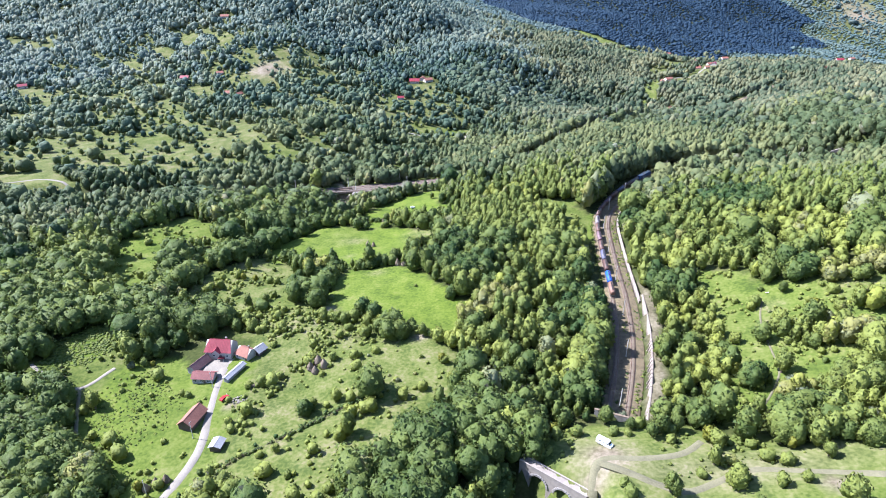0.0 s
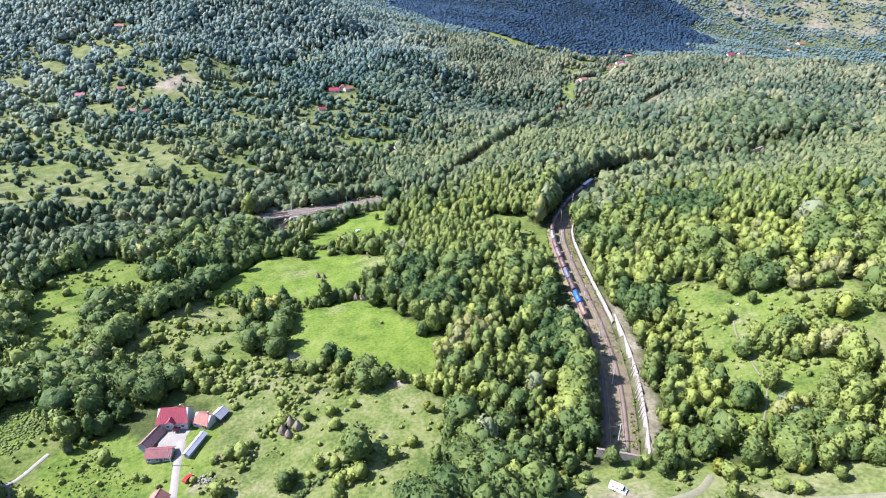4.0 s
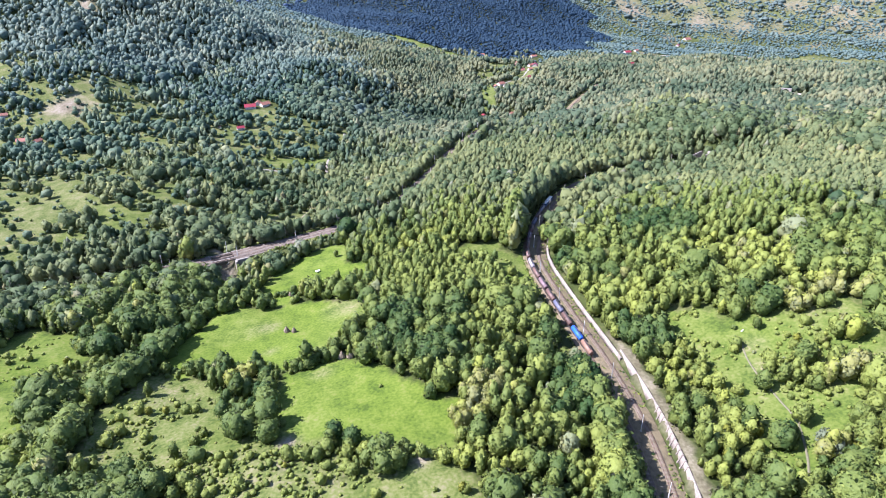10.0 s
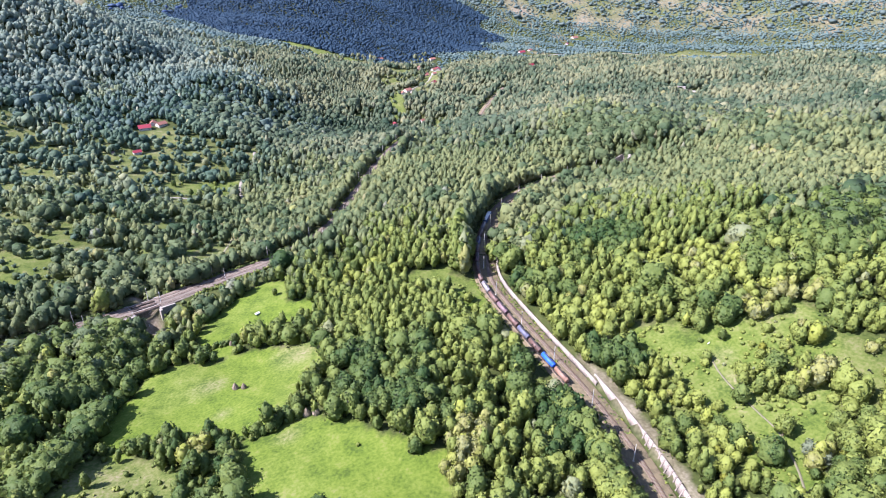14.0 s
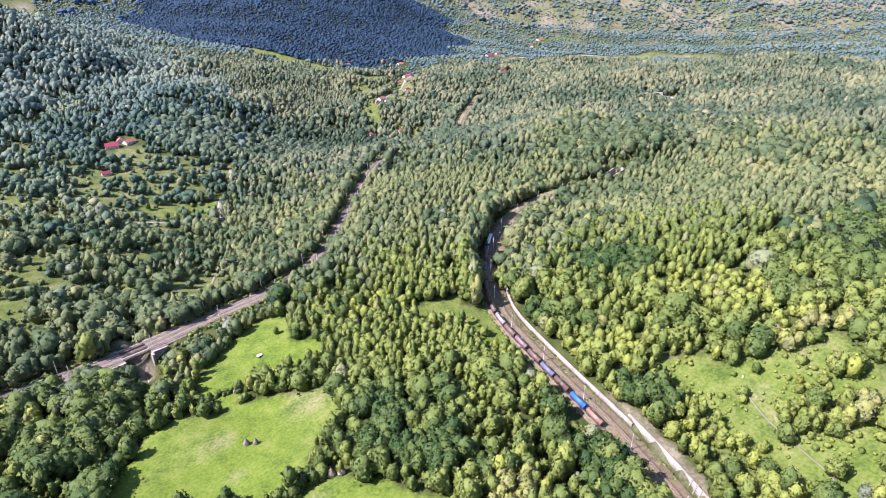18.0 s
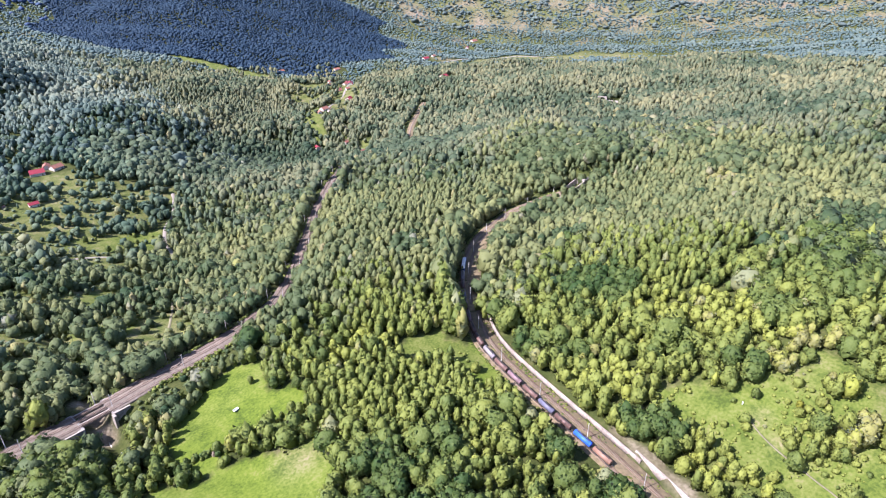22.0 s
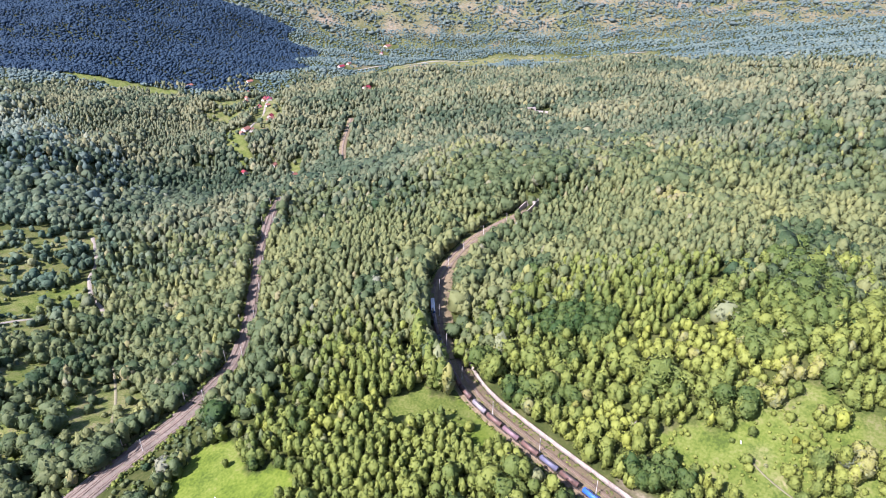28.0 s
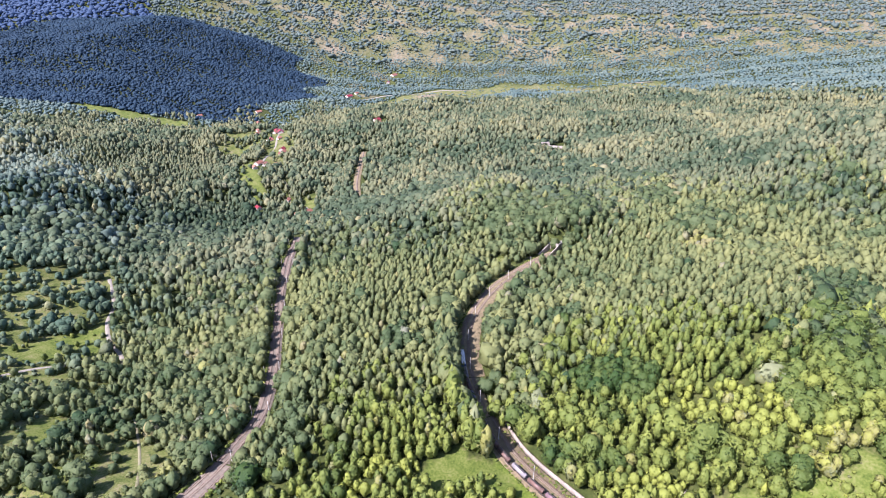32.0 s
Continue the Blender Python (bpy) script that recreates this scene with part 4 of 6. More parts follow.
grow("western_valley_woodland", "forest on the western valley side, its green slightly blued for haze", 33, (-620, 1200, 100, 1200), 6.2, 2, (0.84, 1.36), lambda x, y: in_vale(x, y) & (x < 60 + 50 * np.sin(y * 0.04 + x * 0.9)), (3, 4, 3, 2, 1, 0, 4), LEAF_VALE_HAZE, 0.50)
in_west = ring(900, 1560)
grow("hill_woodland", "dense forest on the hills west of the valley, its green blued for haze", 28, (-1000, 1600, 100, 1800), 6.9, 3, (0.88, 1.45), lambda x, y: in_west(x, y) & (x < 150 + 60 * np.sin(y * 0.05 + x * 0.9)), (5, 4, 2, 1, 2, 0, 5), LEAF_HILL_HAZE, 0.56)
grow("eastern_hill_woodland", "dense olive-green forest on the hills east of the valley", 32, (-1000, 1600, 100, 1800), 6.9, 3, (0.88, 1.45), lambda x, y: in_west(x, y) & (x >= 150 + 60 * np.sin(y * 0.05 + x * 0.9)), (2, 4, 5, 4, 1, 0, 4), LEAF_MID, 0.60)
grow("far_woodland", "distant forest on the far hills, its green paled and blued for haze", 24, (-1600, 3000, 200, 3000), 9.4, 5, (0.65, 1.15), far_ring(1560, 2700, False), (3, 2, 1, 1, 3, 0, 2), LEAF_FAR_HAZE, 0.5)
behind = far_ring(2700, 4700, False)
grow("mountain_woodland", "far mountain forest, its green paled and blued for haze", 25, (-2500, 4400, 500, 4800), 20.0, 5, (1.1, 2.2), lambda x, y: behind(x, y) & (x > 0.36 * y), (3, 2, 0, 0, 3, 0, 2), LEAF_HAZE, 0.5)
grow("blue_mountain_woodland", "forest on the farthest mountains, its leaves coloured blue for haze", 31, (-2500, 1800, 500, 4800), 21.0, 5, (1.6, 2.8), lambda x, y: behind(x, y) & (x <= 0.36 * y), (3, 2, 0, 0, 3, 0, 2), LEAF_BLUE_HAZE, 0.5)
grow("dark_mountain_woodland", "forest on the mountain beyond the village, coloured dark blue for cloud shade and haze", 26, (100, 1400, 1650, 3200), 7.8, 5, (0.80, 1.30), far_ring(1200, 4700, True), (3, 2, 2, 2, 3, 0, 2), LEAF_CLOUD_SHADE, 0.3)
grow("meadow_scrub", "low green and yellowish scrub in the rough meadows", 27, (-560, 260, 105, 960), 2.2, 1, (0.16, 0.50), ring(0, 330), (0, 0, 0, 0, 1, 5, 0), LEAF, 0.80, scrub=True)
grow("hill_scrub", "low bushes scattered over the rough hill pastures", 30, (-700, 260, 300, 1200), 6.0, 3, (0.45, 1.0), ring(330, 1050), (0, 0, 0, 0, 1, 5, 0), LEAF_VALE_HAZE, 0.5, scrub=True)


def track_weeds():
    """Weeds and low bushes on the unused ground beside the upper line."""
    rng = np.random.default_rng(29)
    k = rng.integers(56, len(UPPER[0]) - 6, 3600)
    near = rng.random(len(k))
    side = np.where(near < 0.55, rng.uniform(8.9, 12.4, len(k)), np.where(near < 0.7, rng.uniform(2.2, 5.2, len(k)), rng.uniform(-4.2, -2.4, len(k))))
    p, w = UPPER[0][k], UPPER[1][k]
    x, y = p[:, 0] + w[:, 1] * side, p[:, 1] - w[:, 0] * side
    keep = (np.sin(k * 0.11) + np.sin(k * 0.031 + 1) + 0.8 * rng.normal(size=len(k)) > -0.3) & ((y < 410) | (side < 0))
    x, y = x[keep], y[keep]
    wood_of("track_weeds", "weeds and low scrub growing beside the railway track", x, y, np.full(len(x), 5), 0.10 + 0.22 * rng.random(len(x)) ** 2, 0.55 + 0.22 * rng.normal(size=len(x)), 3, LEAF, rng)


track_weeds()


# ---- helpers for things ----
def part(name, bm, material, parent=None, label=""):
    """Links a bmesh as one mesh object under its thing."""
    me = bpy.data.meshes.new(name)
    bm.to_mesh(me)
    bm.free()
    me.materials.append(material)
    ob = new(name, me)
    ob.parent = parent
    if label:
        tagged(ob, label)
    return ob


def thing(name, m, label, category, group="", kind=""):
    ob = new(name)
    ob.empty_display_size = 0.3
    ob.matrix_basis = m
    return tagged(ob, label, category, group, kind)


def box(bm, size, at=(0, 0, 0), turn=0.0, bevel=0.0):
    made = bmesh.ops.create_cube(bm, size=1.0, matrix=Matrix.Translation(at) @ Matrix.Rotation(turn, 4, "Z") @ Matrix.Diagonal((*size, 1)))
    if bevel:
        edges = list({e for v in made["verts"] for e in v.link_edges})
        bmesh.ops.bevel(bm, geom=edges, offset=bevel, segments=1, affect="EDGES")
    return bm


def boxed(size, at=(0, 0, 0), turn=0.0, bevel=0.0):
    return box(bmesh.new(), size, at, turn, bevel)


def rod(bm, a, b, r0, r1=None, sides=8):
    a, b = Vector(a), Vector(b)
    m = Matrix.Translation((a + b) / 2) @ (b - a).to_track_quat("Z", "Y").to_matrix().to_4x4()
    bmesh.ops.create_cone(bm, cap_ends=True, segments=sides, radius1=r0, radius2=r0 if r1 is None else r1, depth=(b - a).length, matrix=m)
    return bm


def prism(outline, depth, axis="Y"):
    """A solid from an outline in x and z, drawn out along y."""
    bm = bmesh.new()
    front = [bm.verts.new((x, -depth / 2, z)) for x, z in outline]
    back = [bm.verts.new((x, depth / 2, z)) for x, z in outline]
    bm.faces.new(front)
    bm.faces.new(back[::-1])
    for k in range(len(outline)):
        j = (k + 1) % len(outline)
        bm.faces.new((front[j], front[k], back[k], back[j]))
    bmesh.ops.recalc_face_normals(bm, faces=bm.faces)
    return bm


def sweep(line, a, b, section, z_of):
    """A solid strip: the section, (side, up) pairs, drawn along part of a line."""
    points, way = line[0][a:b], line[1][a:b]
    right = np.stack([way[:, 1], -way[:, 0]], 1)
    n, k = len(points), len(section)
    co = np.zeros((n, k, 3))
    base = z_of(points[:, 0], points[:, 1])
    for j, (side, up) in enumerate(section):
        co[:, j, :2] = points + right * side
        co[:, j, 2] = base + up
    i, j = np.meshgrid(np.arange(n - 1), np.arange(k), indexing="ij")
    i, j = i.ravel(), j.ravel()
    nxt = (j + 1) % k
    faces = np.stack([i * k + j, i * k + nxt, (i + 1) * k + nxt, (i + 1) * k + j], 1)
    return co.reshape(-1, 3), faces


def swept(name, line, a, b, section, z_of, material, parent=None):
    co, faces = sweep(line, a, b, section, z_of)
    ob = new(name, quick_mesh(name, co, faces, material))
    ob.parent = parent
    return ob


# ---- railways ----
def level(z):
    return lambda x, y: np.full(np.shape(x), z)


def track(name, line, z, offset, a, b, label):
    t = thing(name, Matrix(), label, "railway track", "railway tracks", "structure")
    for side in (-0.75, 0.75):
        s = offset + side
        swept("rail", line, a, b, [(s - 0.07, 0.16), (s - 0.035, 0.32), (s + 0.035, 0.32), (s + 0.07, 0.16)], level(z), RAIL_STEEL, t)
    points, way = line
    at = np.arange(a, b - 1, 0.65)
    p = np.c_[np.interp(at, np.arange(len(points)), points[:, 0]), np.interp(at, np.arange(len(points)), points[:, 1])]
    w = np.c_[np.interp(at, np.arange(len(points)), way[:, 0]), np.interp(at, np.arange(len(points)), way[:, 1])]
    r = np.stack([w[:, 1], -w[:, 0]], 1)
    corner = []
    for up in (0.0, 0.2):
        for u, v in ((-1.3, -0.13), (1.3, -0.13), (1.3, 0.13), (-1.3, 0.13)):
            corner.append(np.c_[p + r * (offset + u) + w * v, np.full(len(p), z + up)])
    co = np.stack(corner, 1).reshape(-1, 3)
    f = np.array([(4, 5, 6, 7), (0, 1, 5, 4), (1, 2, 6, 5), (2, 3, 7, 6), (3, 0, 4, 7)])
    ob = new("sleepers", quick_mesh("sleepers", co, (f[None] + (np.arange(len(p)) * 8)[:, None, None]).reshape(-1, 4), SLEEPER))
    ob.parent = t
    tagged(ob, kind="stuff")
    return t


def bed(name, line, z, left, right, a, b, material, label):
    ob = swept(name, line, a, b, [(left - 1.2, -0.6), (left, 0.06), (right, 0.06), (right + 1.2, -0.6)], level(z), material)
    return tagged(ob, label, "railway bed", kind="structure")


n_upper, n_lower = len(UPPER[0]), len(LOWER[0])


def upper_at(x, y):
    return int(np.argmin(np.hypot(UPPER[0][:, 0] - x, UPPER[0][:, 1] - y)))


bed("upper_railway_bed", UPPER, UPPER_Z, -2.6, 12.6, upper_at(150, 460), n_upper, BALLAST, "wide brown ballast bed of the upper railway before the tunnel")
bed("upper_railway_bed", UPPER, UPPER_Z, -2.6, 8.4, upper_at(125, 428), upper_at(150, 460), BALLAST, "brown ballast bed of the upper railway in the wooded bend")
bed("upper_railway_bed", UPPER, UPPER_Z, -2.6, 12.0, upper_at(67, 186), upper_at(125, 428), BALLAST, "overgrown brown ballast bed of the upper railway")
track("upper_railway_track", UPPER, UPPER_Z, 0.0, upper_at(67, 187), n_upper, "rusty railway track on brown ballast under the freight train")
track("upper_passing_track", UPPER, UPPER_Z, 4.6, upper_at(130, 434), n_upper, "second rusty railway track in the wooded bend")
track("upper_siding_track", UPPER, UPPER_Z, 7.4, upper_at(67, 187), upper_at(128, 432), "disused rusty railway track beside the retaining wall")
BRIDGE_AT = int(np.argmin(np.hypot(LOWER[0][:, 0] + 86, LOWER[0][:, 1] - 502)))
bed("lower_railway_bed", LOWER, LOWER_Z, -7.2, 7.2, 0, BRIDGE_AT - 8, BALLAST_PALE, "pale ballast bed of the double-track lower railway")
bed("lower_railway_bed", LOWER, LOWER_Z, -6.6, 2.2, 344, n_lower, BALLAST_PALE, "narrower ballast bed of the lower railway between trees")
bed("lower_railway_bed", LOWER, LOWER_Z, -7.2, 7.2, BRIDGE_AT + 8, 344, BALLAST_PALE, "pale ballast bed of the double-track lower railway")
track("lower_railway_track", LOWER, LOWER_Z, -4.5, 0, n_lower, "railway track of the double-track lower line")
track("lower_railway_track", LOWER, LOWER_Z, -0.2, 0, n_lower, "railway track of the double-track lower line")
track("lower_siding_track", LOWER, LOWER_Z, 5.0, 0, 343, "rusty siding track with a grassy strip beside the lower line")
bed("cutting_railway_bed", CUTTING, CUTTING_Z, -4.4, 4.4, 0, len(CUTTING[0]), BALLAST, "railway bed in a distant wooded cutting")
track("cutting_railway_track", CUTTING, CUTTING_Z, 0.0, 0, len(CUTTING[0]), "distant railway track in a wooded cutting")


def along(line, k, offset=0.0):
    """A place beside a line at an index, and its heading."""
    k = int(np.clip(k, 0, len(line[0]) - 1))
    p, w = line[0][k], line[1][k]
    return float(p[0] + w[1] * offset), float(p[1] - w[0] * offset), math.atan2(w[1], w[0])


# retaining walls on the hill side of the upper line
k_step = upper_at(90, 279)
k_far = upper_at(128, 432)
WALL_STONE = surface("weathered wall concrete", (0.205, 0.172, 0.145), 0.95, vary=0.6, size=2.2, bump=0.6)
wall_a = swept("retaining_wall_upper", UPPER, k_step, k_far, [(12.6, -0.5), (13.1, 2.5), (13.9, 2.5), (14.9, -0.5)], level(UPPER_Z), WALL_STONE)
tagged(wall_a, "long pale concrete retaining wall beside the railway", "retaining wall", kind="structure")
k_near = upper_at(66, 189)
wall_b = swept("retaining_wall_lower", UPPER, k_near, k_step + 6, [(13.9, -0.5), (15.0, 3.6), (15.7, 3.6), (17.3, -0.5)], level(UPPER_Z), WALL_STONE)
tagged(wall_b, "pale concrete retaining wall set back from the railway with buttresses", "retaining wall", kind="structure")

ribs = thing("wall_buttresses", Matrix(), "row of pale sloping concrete buttresses against the retaining wall", "buttress", kind="structure")
for k in np.linspace(upper_at(73, 212), upper_at(82, 243), 12):
    x, y, a = along(UPPER, k, 14.3)
    rib = prism([(-1.3, -1.5), (1.3, -1.5), (1.3, 3.7), (0.6, 3.7)], 0.7)
    bmesh.ops.bevel(rib, geom=list(rib.edges), offset=0.05, segments=1, affect="EDGES")
    ob = part("buttress", rib, WALL_STONE, ribs)
    ob.matrix_basis = pose(x, y, UPPER_Z + 0.2, 0, 0, math.degrees(a) - 90)

GRAVEL = surface("pale gravel", (0.200, 0.180, 0.150), 0.95, vary=0.22, size=1.5, bump=0.5)
EARTH_TRACK = surface("earth track", (0.138, 0.128, 0.075), 0.95, vary=0.3, size=1.5, bump=0.5)
for name, (points, width) in ROADS.items():
    line = smooth_line(points, 2.0)
    half = width / 2
    pale = name in ("farm_lane", "valley_road", "village_road", "village_street", "field_track", "valley_lane", "hill_lane", "river_bed")
    ob = swept(name, line, 0, len(line[0]), [(-half, -0.25), (-half * 0.82, 0.11), (0, 0.15), (half * 0.82, 0.11), (half, -0.25)], height, GRAVEL if pale else EARTH_TRACK)
    if name == "river_bed":
        tagged(ob, "pale stony bed of a distant river in the valley", "river bed", kind="structure")
    else:
        tagged(ob, ("pale dusty gravel road" if pale else "rutted earth track") + " winding through the grass", "road", kind="structure")


# ---- catenary masts and wires ----
def mast_model(reach, label):
    m = thing("catenary_mast", Matrix(), label, "mast", "catenary masts")
    bm = bmesh.new()
    rod(bm, (0, 0, -0.6), (0, 0, 9.2), 0.23, 0.15, 8)
    part("pole", bm, MAST_PAINT, m)
    bm = bmesh.new()
    rod(bm, (0, 0, 6.3), (reach, 0, 6.9), 0.05, sides=5)
    rod(bm, (0, 0, 7.9), (reach * 0.95, 0, 7.0), 0.04, sides=5)
    rod(bm, (reach * 0.9, 0, 6.85), (reach * 0.6, 0, 5.75), 0.03, sides=5)
    part("cantilever", bm, STEEL_DARK, m)
    bm = bmesh.new()
    rod(bm, (0.2 * math.copysign(1, reach), 0, 6.34), (0.7 * math.copysign(1, reach), 0, 6.46), 0.11, sides=8)
    part("insulator", bm, surface("brown porcelain", (0.12, 0.05, 0.03), 0.3), m)
    part("footing", boxed((0.9, 0.9, 0.5), (0, 0, 0.05), bevel=0.06), CONCRETE_DARK, m)
    return m


mast_left = mast_model(-4.0, "grey concrete catenary mast with a bracket over the track")
mast_right = mast_model(4.0, "grey concrete catenary mast with a bracket over the track")
first = {"left": True, "right": True}


def put_mast(model, side, x, y, z, a):
    m = pose(x, y, z, 0, 0, math.degrees(a) - 90)
    if first[side]:
        model.matrix_basis, first[side] = m, False
    else:
        copy_thing(model, m)


for k in np.arange(66, n_upper - 10, 36.0):
    x, y, a = along(UPPER, k, 4.1)
    put_mast(mast_left, "left", x, y, UPPER_Z, a)
for k in np.arange(20, n_lower - 6, 46.0):
    x, y, a = along(LOWER, k, -7.6)
    put_mast(mast_right, "right", x, y, LOWER_Z - 0.4, a)
    x, y, a = along(LOWER, k + 5, 2.4)
    put_mast(mast_left, "left", x, y, LOWER_Z - 0.4, a)


def wire(name, line, offset, z, a, b, label):
    t = thing(name, Matrix(), label, "overhead wire", kind="structure")
    for up in (5.6, 6.9):
        swept("wire", line, a, b, [(offset - 0.02, up), (offset, up + 0.035), (offset + 0.02, up)], level(z), STEEL_DARK, t)


wire("upper_contact_wire", UPPER, 0.0, UPPER_Z, upper_at(67, 188), n_upper, "thin overhead contact wire above the upper track")
for side in (-4.5, -0.2):
    wire("lower_contact_wire", LOWER, side, LOWER_Z, 0, n_lower, "thin overhead contact wire above the lower tracks")

# ---- the bridge of the lower line over the stream ----
bx, by, ba = along(LOWER, BRIDGE_AT)
bridge = thing("railway_bridge", pose(bx, by, LOWER_Z, 0, 0, math.degrees(ba)), "short railway bridge with steel girders on stained concrete abutments", "bridge")
for side in (-9.6, 9.6):
    bm = bmesh.new()
    box(bm, (3.4, 17.0, 9.5), (side, 0, -4.9), bevel=0.12)
    ab = part("abutment", bm, CONCRETE_DARK, bridge, "stained grey concrete abutment")
    part("bearing_shelf", boxed((1.6, 15.5, 0.5), (side * 0.86, 0, -0.9), bevel=0.05), CONCRETE, ab)
    for wing in (-9.4, 9.4):
        part("wing_wall", prism([(-3.5, -7.0), (3.5, -7.0), (3.5, 0.1) if side > 0 else (3.5, -4.5), (-3.5, -4.5) if side > 0 else (-3.5, 0.1)], 0.8), CONCRETE_DARK, ab).matrix_basis = pose(side * 1.25, wing, -0.2)
for track_side in (-4.5, -0.2, 5.0):
    for g in (-0.9, 0.9):
        bm = boxed((17.6, 0.10, 1.3), (0, track_side + g, -0.65))
        box(bm, (17.6, 0.42, 0.07), (0, track_side + g, -1.29))
        box(bm, (17.6, 0.42, 0.07), (0, track_side + g, -0.03))
        part("girder", bm, surface("bridge steel", (0.16, 0.13, 0.11), 0.7, metal=0.3, vary=0.3), bridge, "rusty riveted steel girder")
    for x in np.arange(-8.0, 8.1, 2.0):
        part("cross_beam", boxed((0.18, 2.2, 0.5), (x, track_side, -0.6)), STEEL_DARK, bridge)
    for outer in ((-1,) if track_side < -4 else (1,) if track_side > 4 else ()):
        bm = bmesh.new()
        for x in np.arange(-8.4, 8.5, 2.1):
            rod(bm, (x, track_side + outer * 1.9, -0.1), (x, track_side + outer * 1.9, 1.1), 0.04, sides=5)
        for z in (0.55, 1.1):
            rod(bm, (-8.6, track_side + outer * 1.9, z), (8.6, track_side + outer * 1.9, z), 0.035, sides=5)
        part("handrail", bm, STEEL_DARK, bridge)
    part("walkway", boxed((17.0, 0.7, 0.08), (0, track_side + 1.5, 0.0)), CONCRETE, bridge)
for a0, a1 in ((-25.0, -8.2), (8.2, 17.0)):
    wall = part("side_wall", boxed((a1 - a0, 0.9, 7.4), ((a0 + a1) / 2, -9.2, -3.5), bevel=0.08), CONCRETE_DARK, bridge, "stained grey concrete side wall")
    part("wall_coping", boxed((a1 - a0, 1.2, 0.3), ((a0 + a1) / 2, -9.2, 0.3), bevel=0.04), CONCRETE, wall)
    for u in np.arange(a0 + 1.5, a1 - 0.5, 3.6):
        part("wall_rib", boxed((0.7, 0.6, 6.6), (u, -9.8, -3.9), bevel=0.05), CONCRETE_DARK, wall)
bm = boxed((1.6, 3.4, 9.6), (7.2, -10.6, -4.6), bevel=0.15)
part("outer_pier", bm, CONCRETE, bridge, "pale concrete pier of an older span")
water = swept("stream", STREAM, 0, len(STREAM[0]), [(-1.3, 0.15), (0, 0.22), (1.3, 0.15)], height, surface("stream bed", (0.30, 0.28, 0.24), 0.35, vary=0.3, bump=0.3))
tagged(water, "shallow stony stream under the bridge", "stream", kind="structure")


# ---- the train ----
WHEEL_MAT = surface("wheel steel", (0.07, 0.055, 0.05), 0.6, metal=0.5, vary=0.3)


def bogie(parent, x):
    bm = boxed((2.6, 0.16, 0.32), (x, -0.98, 0.86), bevel=0.03)
    box(bm, (2.6, 0.16, 0.32), (x, 0.98, 0.86), bevel=0.03)
    box(bm, (0.5, 2.1, 0.3), (x, 0, 0.86), bevel=0.03)
    b = part("bogie", bm, STEEL_DARK, parent)
    for dx in (-0.92, 0.92):
        for side in (-0.75, 0.75):
            bm = bmesh.new()
            rod(bm, (x + dx, side - 0.07, 0.78), (x + dx, side + 0.07, 0.78), 0.46, sides=14)
            part("wheel", bm, WHEEL_MAT, b)


def tank_wagon(body, label, long=12.4):
    w = thing("tank_wagon", Matrix(), label, "wagon", "wagons of the freight train")
    half = long / 2 - 0.7
    bm = bmesh.new()
    rod(bm, (-half + 0.35, 0, 2.75), (half - 0.35, 0, 2.75), 1.42, sides=20)
    for s in (-1, 1):
        rod(bm, (s * (half - 0.35), 0, 2.75), (s * (half - 0.1), 0, 2.75), 1.42, 1.15, 20)
        rod(bm, (s * (half - 0.1), 0, 2.75), (s * (half + 0.04), 0, 2.75), 1.15, 0.5, 20)
    for f in bm.faces:
        f.smooth = len(f.verts) == 4
    tank = part("tank", bm, body, w)
    bm = bmesh.new()
    rod(bm, (0, 0, 4.1), (0, 0, 4.42), 0.42, sides=12)
    part("manhole", bm, STEEL_DARK, tank)
    bm = boxed((half * 1.5, 0.55, 0.06), (0, 0, 4.30))
    for x in np.linspace(-half * 0.7, half * 0.7, 6):
        rod(bm, (x, 0.3, 4.25), (x, 0.3, 4.75), 0.025, sides=4)
    part("roof_walkway", bm, STEEL_DARK, w)
    for s in (-1, 1):
        bm = bmesh.new()
        for y in (-0.25, 0.25):
            rod(bm, (s * 0.9 + y, -1.45, 1.3), (s * 0.9 + y, -0.5, 4.3), 0.03, sides=4)
        for u in np.linspace(0.1, 0.95, 6):
            rod(bm, (s * 0.9 - 0.25, -1.45 + 0.95 * u, 1.3 + 3.0 * u), (s * 0.9 + 0.25, -1.45 + 0.95 * u, 1.3 + 3.0 * u), 0.02, sides=4)
        part("ladder", bm, STEEL_DARK, w)
        bm = bmesh.new()
        box(bm, (0.3, 2.5, 0.35), (s * (long / 2 - 0.35), 0, 1.15), bevel=0.03)
        part("end_beam", bm, STEEL_DARK, w)
        for y in (-0.87, 0.87):
            bm = bmesh.new()
            rod(bm, (s * (long / 2 - 0.2), y, 1.15), (s * (long / 2 + 0.4), y, 1.15), 0.09, sides=6)
            rod(bm, (s * (long / 2 + 0.38), y, 1.15), (s * (long / 2 + 0.46), y, 1.15), 0.23, sides=10)
            part("buffer", bm, STEEL_DARK, w)
        bogie(w, s * (long / 2 - 2.3))
    bm = boxed((long - 0.8, 0.3, 0.28), (0, -0.7, 1.18))
    box(bm, (long - 0.8, 0.3, 0.28), (0, 0.7, 1.18))
    part("underframe", bm, STEEL_DARK, w)
    return w


def paint(name, tint):
    return surface(name, tint, 0.5, vary=0.3, size=2.0, bump=0.05)


PAINTS = {"brown": (0.11, 0.065, 0.055), "plum": (0.14, 0.09, 0.10), "grey": (0.20, 0.18, 0.19), "slate": (0.10, 0.10, 0.145), "rust": (0.18, 0.105, 0.075), "blue": (0.03, 0.11, 0.62)}
